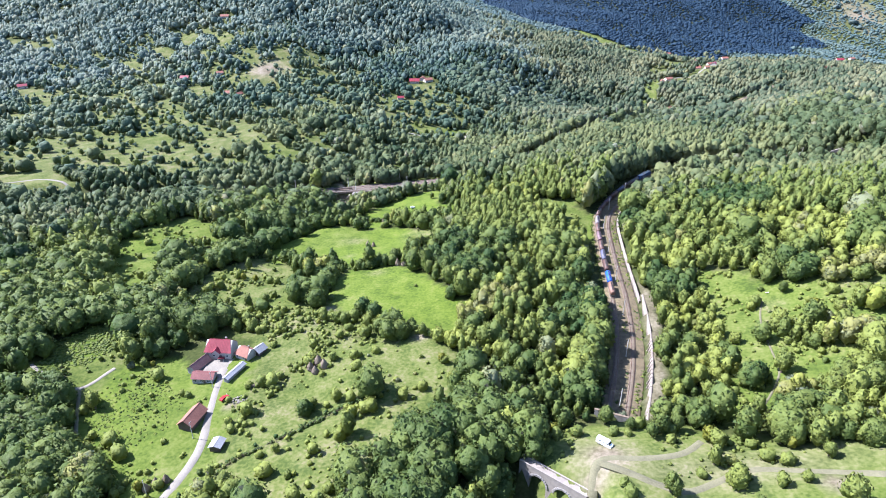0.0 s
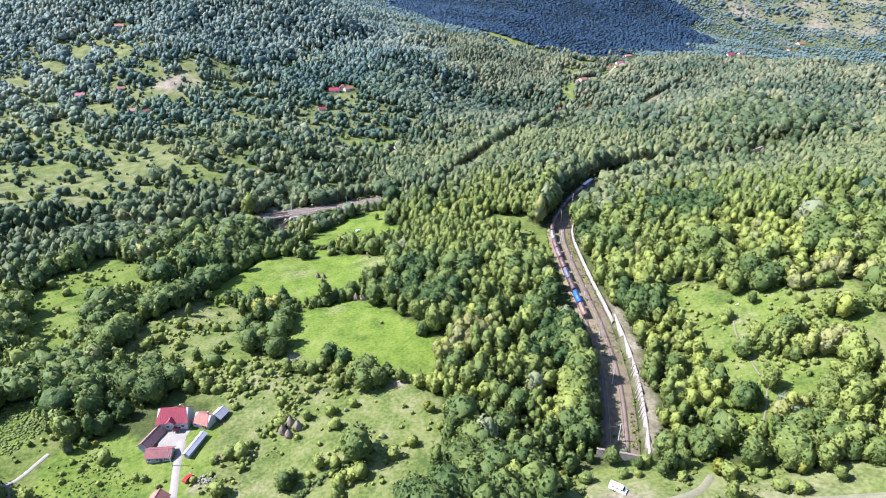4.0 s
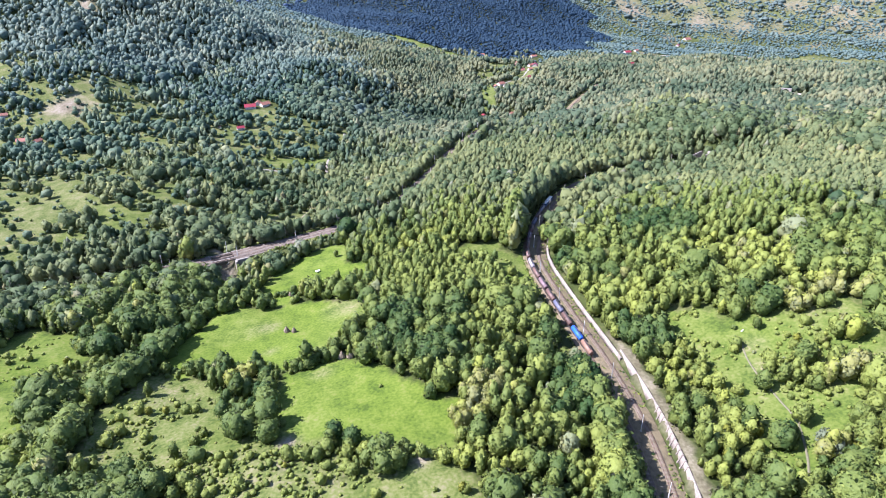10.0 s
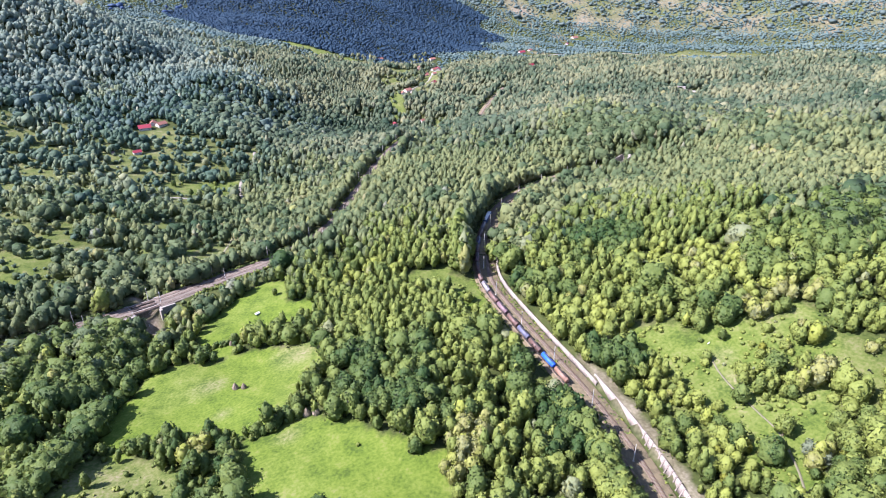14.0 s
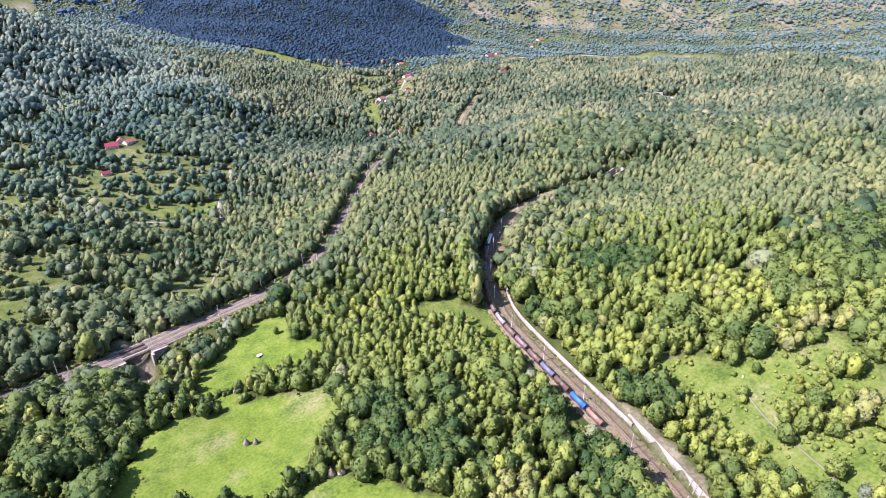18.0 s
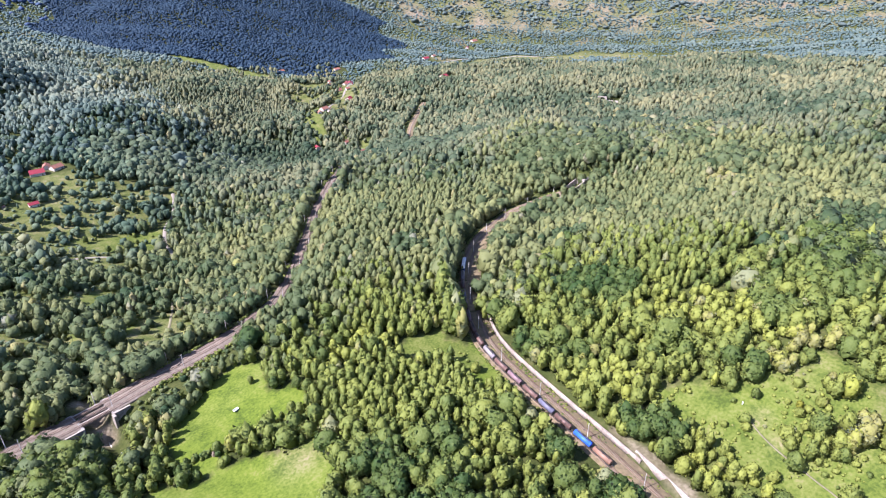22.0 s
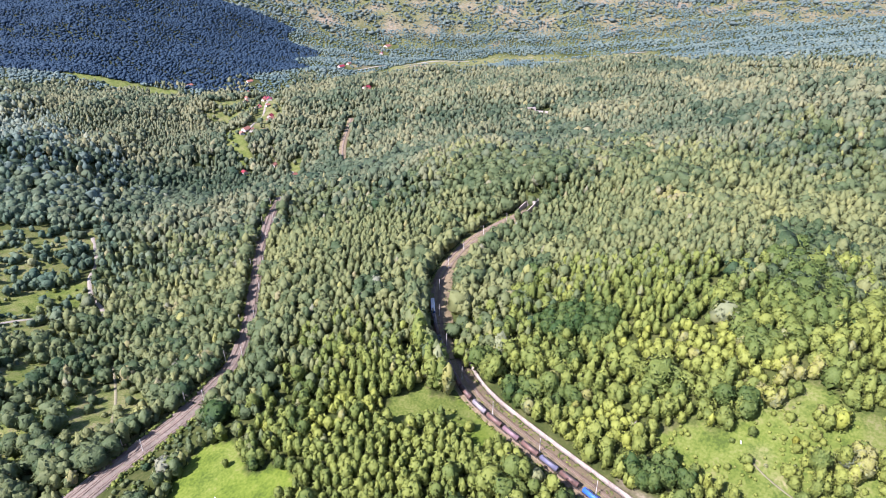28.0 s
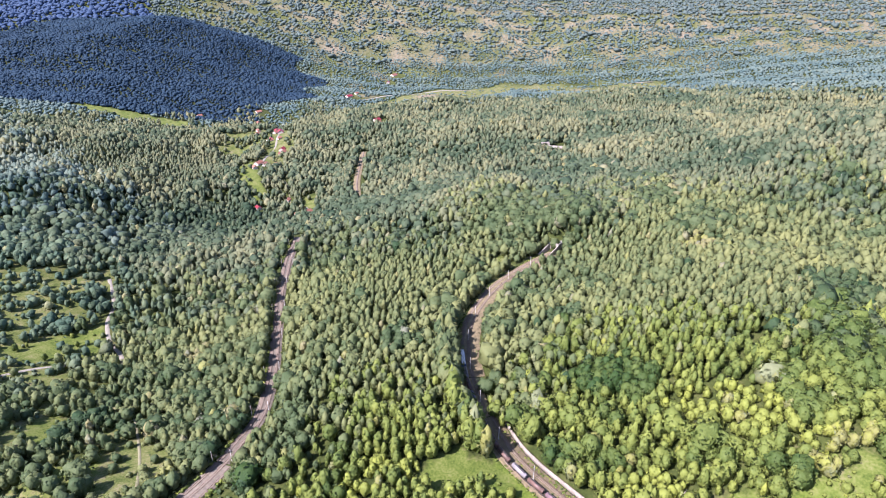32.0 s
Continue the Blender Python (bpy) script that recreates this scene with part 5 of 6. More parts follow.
WORDS = {"brown": "dirty dark brown tank wagon on rusty wheels", "plum": "faded plum-brown tank wagon", "grey": "dusty grey tank wagon", "slate": "slate-blue weathered tank wagon",
         "rust": "faded salmon-rust tank wagon at the tail of the train", "blue": "bright blue tank wagon"}
models, used = {c: tank_wagon(paint(c + " wagon paint", PAINTS[c]), WORDS[c]) for c in PAINTS}, set()


def locomotive():
    w = thing("locomotive", Matrix(), "dark electric locomotive with a pale grey roof", "locomotive", "wagons of the freight train")
    body_mat = paint("locomotive paint", (0.05, 0.09, 0.22))
    bm = prism([(-9.2, 1.2), (9.2, 1.2), (9.4, 2.3), (8.6, 3.7), (-8.6, 3.7), (-9.4, 2.3)], 2.95)
    bmesh.ops.bevel(bm, geom=list(bm.edges), offset=0.12, segments=2, affect="EDGES")
    part("body", bm, body_mat, w)
    part("roof", boxed((17.0, 2.6, 0.35), (0, 0, 3.86), bevel=0.14), surface("pale roof paint", (0.62, 0.62, 0.60), 0.6, vary=0.2), w, "pale grey roof")
    glass = surface("dark cab glass", (0.02, 0.025, 0.03), 0.1, vary=0.1, bump=0)
    for s in (-1, 1):
        part("windscreen", boxed((0.08, 2.1, 0.8), (s * 9.06, 0, 3.0)), glass, w)
        for y in (-1.49, 1.49):
            part("cab_window", boxed((0.9, 0.05, 0.7), (s * 7.6, y, 3.0)), glass, w)
        bm = bmesh.new()
        for y in (-0.6, 0.6):
            rod(bm, (s * 6.5, y, 4.1), (s * 5.2, y * 0.8, 4.75), 0.03, sides=4)
            rod(bm, (s * 5.2, y * 0.8, 4.75), (s * 6.3, y, 5.3), 0.03, sides=4)
        rod(bm, (s * 6.3, -0.8, 5.3), (s * 6.3, 0.8, 5.3), 0.04, sides=4)
        part("pantograph", bm, STEEL_DARK, w)
        bogie(w, s * 5.4)
        part("buffer_beam", boxed((0.25, 2.7, 0.5), (s * 9.2, 0, 1.1), bevel=0.04), STEEL_DARK, w)
    for x in np.linspace(-5, 5, 5):
        part("side_grille", boxed((1.4, 0.05, 0.7), (x, 1.5, 2.9)), STEEL_DARK, w)
        part("side_grille", boxed((1.4, 0.05, 0.7), (x, -1.5, 2.9)), STEEL_DARK, w)
    return w


CONSIST = ["rust", "blue", "brown", "slate", "brown", "plum", "brown", "grey", "brown", "brown", "plum", "brown", "slate", "brown", "grey"]
run = upper_at(91, 284) + 6.6
for name in CONSIST:
    x, y, a = along(UPPER, run)
    m = pose(x, y, UPPER_Z + 0.02, 0, 0, math.degrees(a))
    if name in used:
        copy_thing(models[name], m)
    else:
        models[name].matrix_basis = m
        used.add(name)
    run += 13.3
x, y, a = along(UPPER, run + 3.4)
locomotive().matrix_basis = pose(x, y, UPPER_Z + 0.02, 0, 0, math.degrees(a))


# ---- buildings ----
ROOF_RED = surface("red sheet roof", (0.196, 0.025, 0.036), 0.5, vary=0.2, size=3, bump=0.1)
ROOF_TILE = surface("orange roof tiles", (0.225, 0.098, 0.070), 0.8, vary=0.3, size=1.5, bump=0.5)
ROOF_DULL = surface("dull brown-red roof", (0.15, 0.055, 0.05), 0.75, vary=0.35, size=1.5, bump=0.4)
ROOF_GREY = surface("grey roof sheets", (0.238, 0.238, 0.252), 0.7, vary=0.25, size=2, bump=0.3)
ROOF_OLD = surface("dark old roof", (0.16, 0.09, 0.085), 0.85, vary=0.35, size=1.5, bump=0.5)
PLASTER = surface("pale plaster", (0.408, 0.365, 0.323), 0.9, vary=0.12, size=3)
PLASTER_GREY = surface("grey plaster", (0.306, 0.293, 0.272), 0.9, vary=0.2, size=3)
BOARDS = surface("dark boards", (0.10, 0.075, 0.055), 0.9, vary=0.4, size=0.8)
WINDOW_GLASS = surface("window glass", (0.03, 0.035, 0.04), 0.08, vary=0.1, bump=0)
FRAME_WHITE = surface("white frame paint", (0.637, 0.629, 0.595), 0.6, vary=0.08)
CHIMNEY = surface("chimney brick", (0.32, 0.15, 0.11), 0.9, vary=0.3, size=0.6)


def house(name, label, x, y, wide, deep, eave, rise, turn, wall_mat, roof_mat, windows=2, door=True, chimney=True, hip=0.0, porch=0.0, sink=0.4, ribs_on=0):
    """A gabled house: walls, two roof slopes, ridge, windows with frames, door and chimney; the ridge runs along its own x."""
    z = min(on_ground(x + dx, y + dy) for dx in (-wide / 3, wide / 3) for dy in (-deep / 3, deep / 3))
    h = thing(name, pose(x, y, z - sink, 0, 0, turn), label, "house" if "house" in name else "building", "")
    e = eave + sink
    bm = prism([(-deep / 2, 0), (deep / 2, 0), (deep / 2, e), (0, e + rise - 0.05), (-deep / 2, e)], wide)
    bmesh.ops.rotate(bm, verts=bm.verts, matrix=Matrix.Rotation(math.pi / 2, 3, "Z"))
    wall = part("wall", bm, wall_mat, h)
    over = 0.5
    slope = math.hypot(deep / 2 + over, rise * (1 + 2 * over / deep))
    for s in (-1, 1):
        a = math.atan2(rise, deep / 2)
        bm = bmesh.new()
        top = wide / 2 + over - hip
        bottom = wide / 2 + over
        v = [bm.verts.new(p) for p in ((-bottom, 0, 0), (bottom, 0, 0), (top, slope, 0), (-top, slope, 0))]
        f = bm.faces.new(v)
        up = bmesh.ops.extrude_face_region(bm, geom=[f])
        bmesh.ops.translate(bm, verts=[g for g in up["geom"] if isinstance(g, bmesh.types.BMVert)], vec=(0, 0, 0.16))
        bmesh.ops.recalc_face_normals(bm, faces=bm.faces)
        roof = part("roof_slope", bm, roof_mat, h)
        for k in range(ribs_on):
            part("roof_seam", boxed((0.06, slope, 0.07), (-top + 2 * top * (k + 0.5) / ribs_on, slope / 2, 0.19)), roof_mat, roof)
        low = e - rise * (2 * over / deep)
        roof.matrix_basis = Matrix.Translation((0, -s * (deep / 2 + over), low)) @ Matrix.Rotation(0 if s > 0 else math.pi, 4, "Z") @ Matrix.Rotation(a, 4, "X")
    part("ridge_cap", boxed((wide + 2 * over - 2 * hip, 0.35, 0.14), (0, 0, e + rise + 0.12), bevel=0.04), roof_mat, h)
    for s in (-1, 1):
        for k in range(windows):
            u = wide * ((k + 0.5) / windows - 0.5)
            if door and s < 0 and k == windows // 2:
                d = part("door", boxed((0.95, 0.10, 2.05), (u + 0.9, -deep / 2 - 0.03, sink + 1.03)), BOARDS, h)
                part("handle", boxed((0.06, 0.06, 0.14), (u + 1.25, -deep / 2 - 0.10, sink + 1.0)), STEEL_DARK, d)
            wn = part("window", boxed((1.25, 0.08, 1.25), (u - 0.4, s * (deep / 2 + 0.03), sink + eave * 0.55)), FRAME_WHITE, h)
            part("pane", boxed((0.50, 0.05, 1.05), (u - 0.70, s * (deep / 2 + 0.06), sink + eave * 0.55)), WINDOW_GLASS, wn)
            part("pane", boxed((0.50, 0.05, 1.05), (u - 0.10, s * (deep / 2 + 0.06), sink + eave * 0.55)), WINDOW_GLASS, wn)
            part("sill", boxed((1.4, 0.18, 0.06), (u - 0.4, s * (deep / 2 + 0.08), sink + eave * 0.55 - 0.66)), FRAME_WHITE, wn)
    if chimney:
        c = part("chimney", boxed((0.55, 0.55, 1.9), (wide * 0.22, deep * 0.10, e + rise * 0.8 + 0.5), bevel=0.03), CHIMNEY, h)
        part("chimney_cap", boxed((0.75, 0.75, 0.10), (wide * 0.22, deep * 0.10, e + rise * 0.8 + 1.5)), CONCRETE_DARK, c)
    if porch:
        bm = prism([(-1.9, 0), (1.9, 0), (0, 1.9)], porch)
        part("dormer", bm, wall_mat, h).matrix_basis = pose(-0.3, -deep / 2 - 0.1, e - 0.2)
        for s in (-1, 1):
            bm = boxed((3.0, porch + 0.5, 0.14))
            part("dormer_roof", bm, roof_mat, h).matrix_basis = pose(-0.3 + s * 1.02, -deep / 2 - 0.2, e + 0.92, 0, s * 45, 0)
        part("porch_roof", boxed((3.0, 2.2, 0.14), bevel=0.03), roof_mat, h).matrix_basis = pose(1.9, -deep / 2 - 1.2, sink + 2.5, -10)
        for px in (0.6, 3.2):
            bm = bmesh.new()
            rod(bm, (px, -deep / 2 - 2.1, 0.2), (px, -deep / 2 - 2.1, sink + 2.3), 0.08, sides=8)
            part("porch_post", bm, FRAME_WHITE, h)
    return h


house("farm_house", "cream farmhouse under a dark red sheet-metal roof", -105, 240.5, 12.2, 9.0, 4.9, 3.8, -4, PLASTER, ROOF_RED, windows=4, porch=2.4, ribs_on=14, hip=1.6)
house("side_house", "small house with a tiled hip roof beside the farmhouse", -92.8, 238, 7.6, 6.4, 2.8, 2.4, -28, PLASTER, ROOF_TILE, hip=1.8)
house("old_stable", "low stable under grey sheets behind the side house", -87.2, 240.5, 5.0, 4.6, 2.4, 1.5, 60, BOARDS, ROOF_GREY, windows=0, chimney=False)
house("long_shed", "long low farm shed with a dark old roof", -112.6, 231, 9.6, 5.0, 2.8, 2.2, 66, PLASTER_GREY, ROOF_OLD, chimney=False)
house("front_barn", "low grey farm barn with a dull brown-red roof", -107, 222, 9.4, 5.2, 3.0, 1.6, -4, PLASTER_GREY, ROOF_DULL, windows=3, chimney=False)
house("hay_barn", "dark boarded barn under an orange-red tiled roof", -102.8, 195.5, 10.6, 6.2, 2.8, 2.4, 76, BOARDS, ROOF_TILE, windows=0, chimney=False)
house("tool_shed", "small shed under weathered grey roof sheets", -88, 181, 4.8, 4.2, 2.3, 0.8, 84, BOARDS, ROOF_GREY, windows=0, chimney=False)
house("lean_to", "narrow lean-to with a grey sheet roof beside the yard", -94, 224, 12.0, 2.2, 2.3, 0.6, 68, PLASTER_GREY, ROOF_GREY, windows=0, chimney=False)
yard = part("farm_yard", boxed((15, 13, 0.5), bevel=0.05), GRAVEL)
yard.matrix_basis = pose(-102, 229.5, on_ground(-102, 229.5) - 0.02)
tagged(yard, "pale concrete farm yard between the buildings", "yard", kind="structure")

for k, (x, y, size, turn) in enumerate(FAR_HOUSES):
    kind = k % 3
    roof = (ROOF_RED, ROOF_TILE, ROOF_TILE)[kind]
    word = ("red sheet-metal", "faded orange tiled", "weathered tiled")[kind]
    house("village_house", f"distant pale house under a {word} roof among trees", x, y, size, size * 0.68, 3.4, size * 0.22, turn, PLASTER, roof, windows=2, chimney=k % 2 == 0)


# ---- vehicles ----
def vehicle(name, label, x, y, turn, long, wide, tall, body_mat, van):
    z = on_ground(x, y)
    v = thing(name, pose(x, y, z + 0.05, 0, 0, turn), label, "van" if van else "car")
    if van:
        side = [(-long / 2, 0.45), (long / 2, 0.45), (long / 2, 1.15), (long / 2 - 0.75, 1.35), (long / 2 - 1.35, tall), (-long / 2 + 0.1, tall)]
    else:
        side = [(-long / 2, 0.35), (long / 2, 0.35), (long / 2, 0.8), (long / 2 - 1.0, 0.95), (long / 2 - 1.6, tall), (-long / 2 + 0.7, tall), (-long / 2 + 0.1, 0.95)]
    bm = prism(side, wide)
    bmesh.ops.bevel(bm, geom=list(bm.edges), offset=0.08, segments=2, affect="EDGES")
    part("body", bm, body_mat, v)
    glass = WINDOW_GLASS
    front = long / 2 - (1.05 if van else 1.3)
    ws = part("windscreen", boxed((0.06, wide * 0.82, 0.75 if van else 0.55)), glass, v)
    ws.matrix_basis = pose(front + 0.03, 0, tall - (0.52 if van else 0.32), 0, -40 if van else -50, 0)
    for s in (-1, 1):
        for u in ((0.22, 0.0, -0.24) if van else (0.05, -0.17)):
            part("side_window", boxed((long * 0.16, 0.04, 0.5 if van else 0.36), (long * u, s * (wide / 2 + 0.005), tall - (0.55 if van else 0.30))), glass, v)
        for u in (-0.31, 0.31):
            bm = bmesh.new()
            rod(bm, (long * u, s * (wide / 2 - 0.2), 0.33), (long * u, s * (wide / 2 + 0.02), 0.33), 0.33, sides=16)
            wheel = part("wheel", bm, surface("tyre", (0.02, 0.02, 0.02), 0.9), v)
            bm = bmesh.new()
            rod(bm, (long * u, s * (wide / 2 + 0.0), 0.33), (long * u, s * (wide / 2 + 0.035), 0.33), 0.19, sides=12)
            part("rim", bm, MAST_PAINT, wheel)
        part("headlight", boxed((0.06, 0.35, 0.18), (long / 2 + 0.01, s * wide * 0.36, 0.85)), FRAME_WHITE, v)
        part("tail_light", boxed((0.05, 0.18, 0.4), (-long / 2 - 0.0, s * wide * 0.42, 0.95)), ROOF_RED, v)
    part("bumper", boxed((0.14, wide * 0.96, 0.25), (long / 2 + 0.02, 0, 0.5), bevel=0.04), STEEL_DARK, v)
    return v


vehicle("delivery_van", "white delivery van parked on the dirt clearing", 57.7, 166.6, -42, 6.0, 2.1, 2.5, surface("white van paint", (0.82, 0.82, 0.80), 0.35, vary=0.05, bump=0), True)
vehicle("parked_car", "dark red car parked on the farm lane", -93.6, 207.6, 62, 4.2, 1.75, 1.45, surface("red car paint", (0.30, 0.02, 0.02), 0.3, vary=0.1, bump=0), False)


# ---- haystacks and small field things ----
HAY = surface("weathered hay", (0.165, 0.130, 0.092), 1.0, vary=0.45, size=0.5, bump=1.0)


def haystack(seed, tall, wide, label):
    rng = np.random.default_rng(seed)
    h = thing("haystack", Matrix(), label, "haystack", "haystacks")
    bm = bmesh.new()
    around, profile = 14, [(0.0, 0.86), (0.12, 1.0), (0.30, 0.98), (0.5, 0.80), (0.7, 0.52), (0.86, 0.26), (0.97, 0.07)]
    rings = []
    for up, r in profile:
        rings.append([bm.verts.new((wide / 2 * r * (0.9 + 0.2 * rng.random()) * math.cos(2 * math.pi * j / around), wide / 2 * r * (0.9 + 0.2 * rng.random()) * math.sin(2 * math.pi * j / around), tall * up + 0.06 * rng.normal() - 0.15)) for j in range(around)])
    for a, b in zip(rings, rings[1:]):
        for j in range(around):
            bm.faces.new((a[j], a[(j + 1) % around], b[(j + 1) % around], b[j]))
    bm.faces.new(rings[-1])
    bm.faces.new(rings[0][::-1])
    part("hay", bm, HAY, h)
    bm = bmesh.new()
    rod(bm, (0, 0, tall * 0.8), (0.05, 0.03, tall + 0.7), 0.06, 0.03, 6)
    part("centre_pole", bm, BARK, h)
    return h


stacks = [haystack(k, 4.6, 3.6, "weathered brown conical haystack with a centre pole on the grass") for k in range(3)]
STACK_PLACES = [(-51.5, 380, 0.9), (-47.5, 377.5, 0.8), (-27.5, 328.5, 1.0), (-23.5, 326.5, 1.05), (-30.5, 330.5, 0.8), (-59.5, 224, 1.0), (-56.5, 227, 1.15), (-53.5, 224.5, 1.05), (-57, 221.5, 0.9),
                (-104.5, 163, 0.9), (-101.5, 164.5, 0.8), (-107.5, 161, 0.8), (-116, 262, 0.8), (-45, 425, 0.7), (-95, 424, 0.7), (-93, 421, 0.7)]
for k, (x, y, s) in enumerate(STACK_PLACES):
    m = pose(x, y, on_ground(x, y), 0, 0, 40 * k)
    ob = stacks[k] if k < 3 else copy_thing(stacks[k % 3], m)
    ob.matrix_basis = m
    ob.scale = (s, s, s)


def trailer():
    x, y = -24, 448
    t = thing("farm_trailer", pose(x, y, on_ground(x, y), 0, 0, 20), "small white farm trailer standing in the meadow", "trailer")
    white = surface("white trailer paint", (0.78, 0.77, 0.74), 0.6, vary=0.1)
    part("bed", boxed((3.0, 1.6, 0.14), (0, 0, 0.75), bevel=0.02), white, t)
    for s in (-1, 1):
        part("side_board", boxed((3.0, 0.06, 0.55), (0, s * 0.8, 1.05)), white, t)
        part("end_board", boxed((0.06, 1.6, 0.55), (s * 1.5, 0, 1.05)), white, t)
        bm = bmesh.new()
        rod(bm, (-0.2, s * 0.85, 0.38), (-0.2, s * 1.02, 0.38), 0.38, sides=14)
        part("wheel", bm, STEEL_DARK, t)
    bm = bmesh.new()
    rod(bm, (1.5, 0, 0.7), (2.9, 0, 0.35), 0.05, sides=6)
    part("drawbar", bm, STEEL_DARK, t)


trailer()
for x, y, turn in ((152, 257, 70), (160, 262, 20)):
    b = part("white_board", boxed((3.6, 0.5, 0.12), bevel=0.02), FRAME_WHITE)
    b.matrix_basis = pose(x, y, on_ground(x, y) + 0.08, 0, 0, turn)
    tagged(b, "white painted board lying in the grass", "board")

# fence below the farm
FENCE = smooth_line([(-86, 160), (-80, 172), (-66, 180), (-52, 190), (-40, 197)], 2.6)
fence = thing("field_fence", Matrix(), "grey wooden post and rail fence along the field edge", "fence")
for k, (x, y) in enumerate(FENCE[0]):
    bm = bmesh.new()
    rod(bm, (0, 0, -0.3), (0, 0, 1.35), 0.09, 0.07, 6)
    part("post", bm, BARK, fence).matrix_basis = pose(x, y, on_ground(x, y), 2 * math.sin(k * 3), 0, 0)
    if k:
        px, py = FENCE[0][k - 1]
        bm = bmesh.new()
        for up in (0.55, 1.1):
            rod(bm, (px, py, on_ground(px, py) + up), (x, y, on_ground(x, y) + up), 0.05, sides=5)
        part("rail", bm, BARK, fence)

# ---- the old arched viaduct head below the clearing ----
arch = [(-13, -9)]
for centre in (-5.2, 4.6):
    arch.append((centre - 3.3, -9))
    arch += [(centre - 3.3 * math.cos(a), -3.6 + 3.3 * math.sin(a)) for a in np.linspace(0, math.pi, 13)]
    arch.append((centre + 3.3, -9))
arch += [(13, -9), (13, 2.2), (-13, 2.2)]
culvert = thing("arched_viaduct", pose(38.0, 154.6, 3.1, 0, 0, -39), "pale stone viaduct head with two dark arches and a parapet", "viaduct")
bm = prism(arch, 3.2)
bmesh.ops.triangulate(bm, faces=[f for f in bm.faces if len(f.verts) > 4])
part("arch_body", bm, CONCRETE, culvert)
for y in (-1.4, 1.4):
    part("parapet", boxed((26, 0.5, 0.7), (0, y, 2.6), bevel=0.05), CONCRETE, culvert)
for centre in (-5.2, 4.6):
    bm = bmesh.new()
    for a in np.linspace(0.1, math.pi - 0.1, 13):
        box(bm, (0.75, 0.4, 0.75), (centre - 3.7 * math.cos(a), -1.7, -3.6 + 3.7 * math.sin(a)))
    part("arch_ring", bm, CONCRETE_DARK, culvert)


# ---- tunnel portals ----
def portal(name, label, x, y, z, heading, wide, tall, slab):
    p = thing(name, pose(x, y, z, 0, 0, heading), label, "tunnel portal", kind="structure")
    r = wide / 2 - 1.6
    outline = [(-wide / 2, -1), (-r, -1), (-r, tall * 0.45)] + [(-r * math.cos(a), tall * 0.45 + r * math.sin(a)) for a in np.linspace(0, math.pi, 13)[1:-1]] + [(r, tall * 0.45), (r, -1), (wide / 2, -1), (wide / 2, tall), (-wide / 2, tall)]
    bm = prism(outline, 1.4)
    bmesh.ops.triangulate(bm, faces=[f for f in bm.faces if len(f.verts) > 4])
    part("portal_wall", bm, CONCRETE, p)
    part("cornice", boxed((wide + 0.6, 1.8, 0.5), (0, 0, tall + 0.2), bevel=0.06), CONCRETE, p)
    bore = [(-r - 0.1, -1), (-r - 0.1, tall * 0.45)] + [(-(r + 0.1) * math.cos(a), tall * 0.45 + (r + 0.1) * math.sin(a)) for a in np.linspace(0, math.pi, 13)[1:-1]] + [(r + 0.1, tall * 0.45), (r + 0.1, -1)]
    bm = prism(bore, 0.3)
    part("tunnel_end", bm, STEEL_DARK, p).matrix_basis = pose(0, 14, 0)
    bm = bmesh.new()
    for s in (-1, 1):
        box(bm, (0.4, 14, tall), (s * (r + 0.3), 7.4, tall * 0.4))
    box(bm, (2 * r + 1, 14, 0.4), (0, 7.4, tall * 0.45 + r + 0.3))
    part("tunnel_lining", bm, CONCRETE_DARK, p)
    if slab:
        for s in (-1, 1):
            part("wing_wall", prism([(-9, -1), (9, -1), (9, tall * 0.95), (-9, 1.0)], 0.9), CONCRETE, p).matrix_basis = pose(s * (wide / 2 + 0.2), -8.6, 0, 0, 0, 90)
    return p


portal("tunnel_portal_near", "pale concrete tunnel portal where the upper track enters the hill", 360, 530, UPPER_Z, -92, 9.5, 8.0, True)
px, py, pa = along(UPPER, upper_at(67, 187), 4.5)
head = thing("tunnel_headwall", pose(px, py, UPPER_Z, 0, 0, math.degrees(pa) + 90), "grey concrete headwall where the tracks run in under the clearing", "tunnel portal", kind="structure")
part("wall", boxed((18, 1.0, 6.4), (0, 0.3, 2.6), bevel=0.06), CONCRETE_DARK, head)
part("coping", boxed((18.4, 1.0, 0.35), (0, 0.3, 5.95), bevel=0.05), BARK, head)
portal("tunnel_portal_far", "distant pale concrete tunnel portal in the forest", 700, 772, -16, -58, 13, 10.0, True)
apron = part("portal_apron", prism([(-16, -0.6), (16, -0.6), (16, 0.4), (-16, 0.4)], 9), CONCRETE)
apron.matrix_basis = pose(706, 752, on_ground(706, 752) + 1.6, 4, 0, -62)
tagged(apron, "pale concrete apron before the distant portal", "apron", kind="structure")


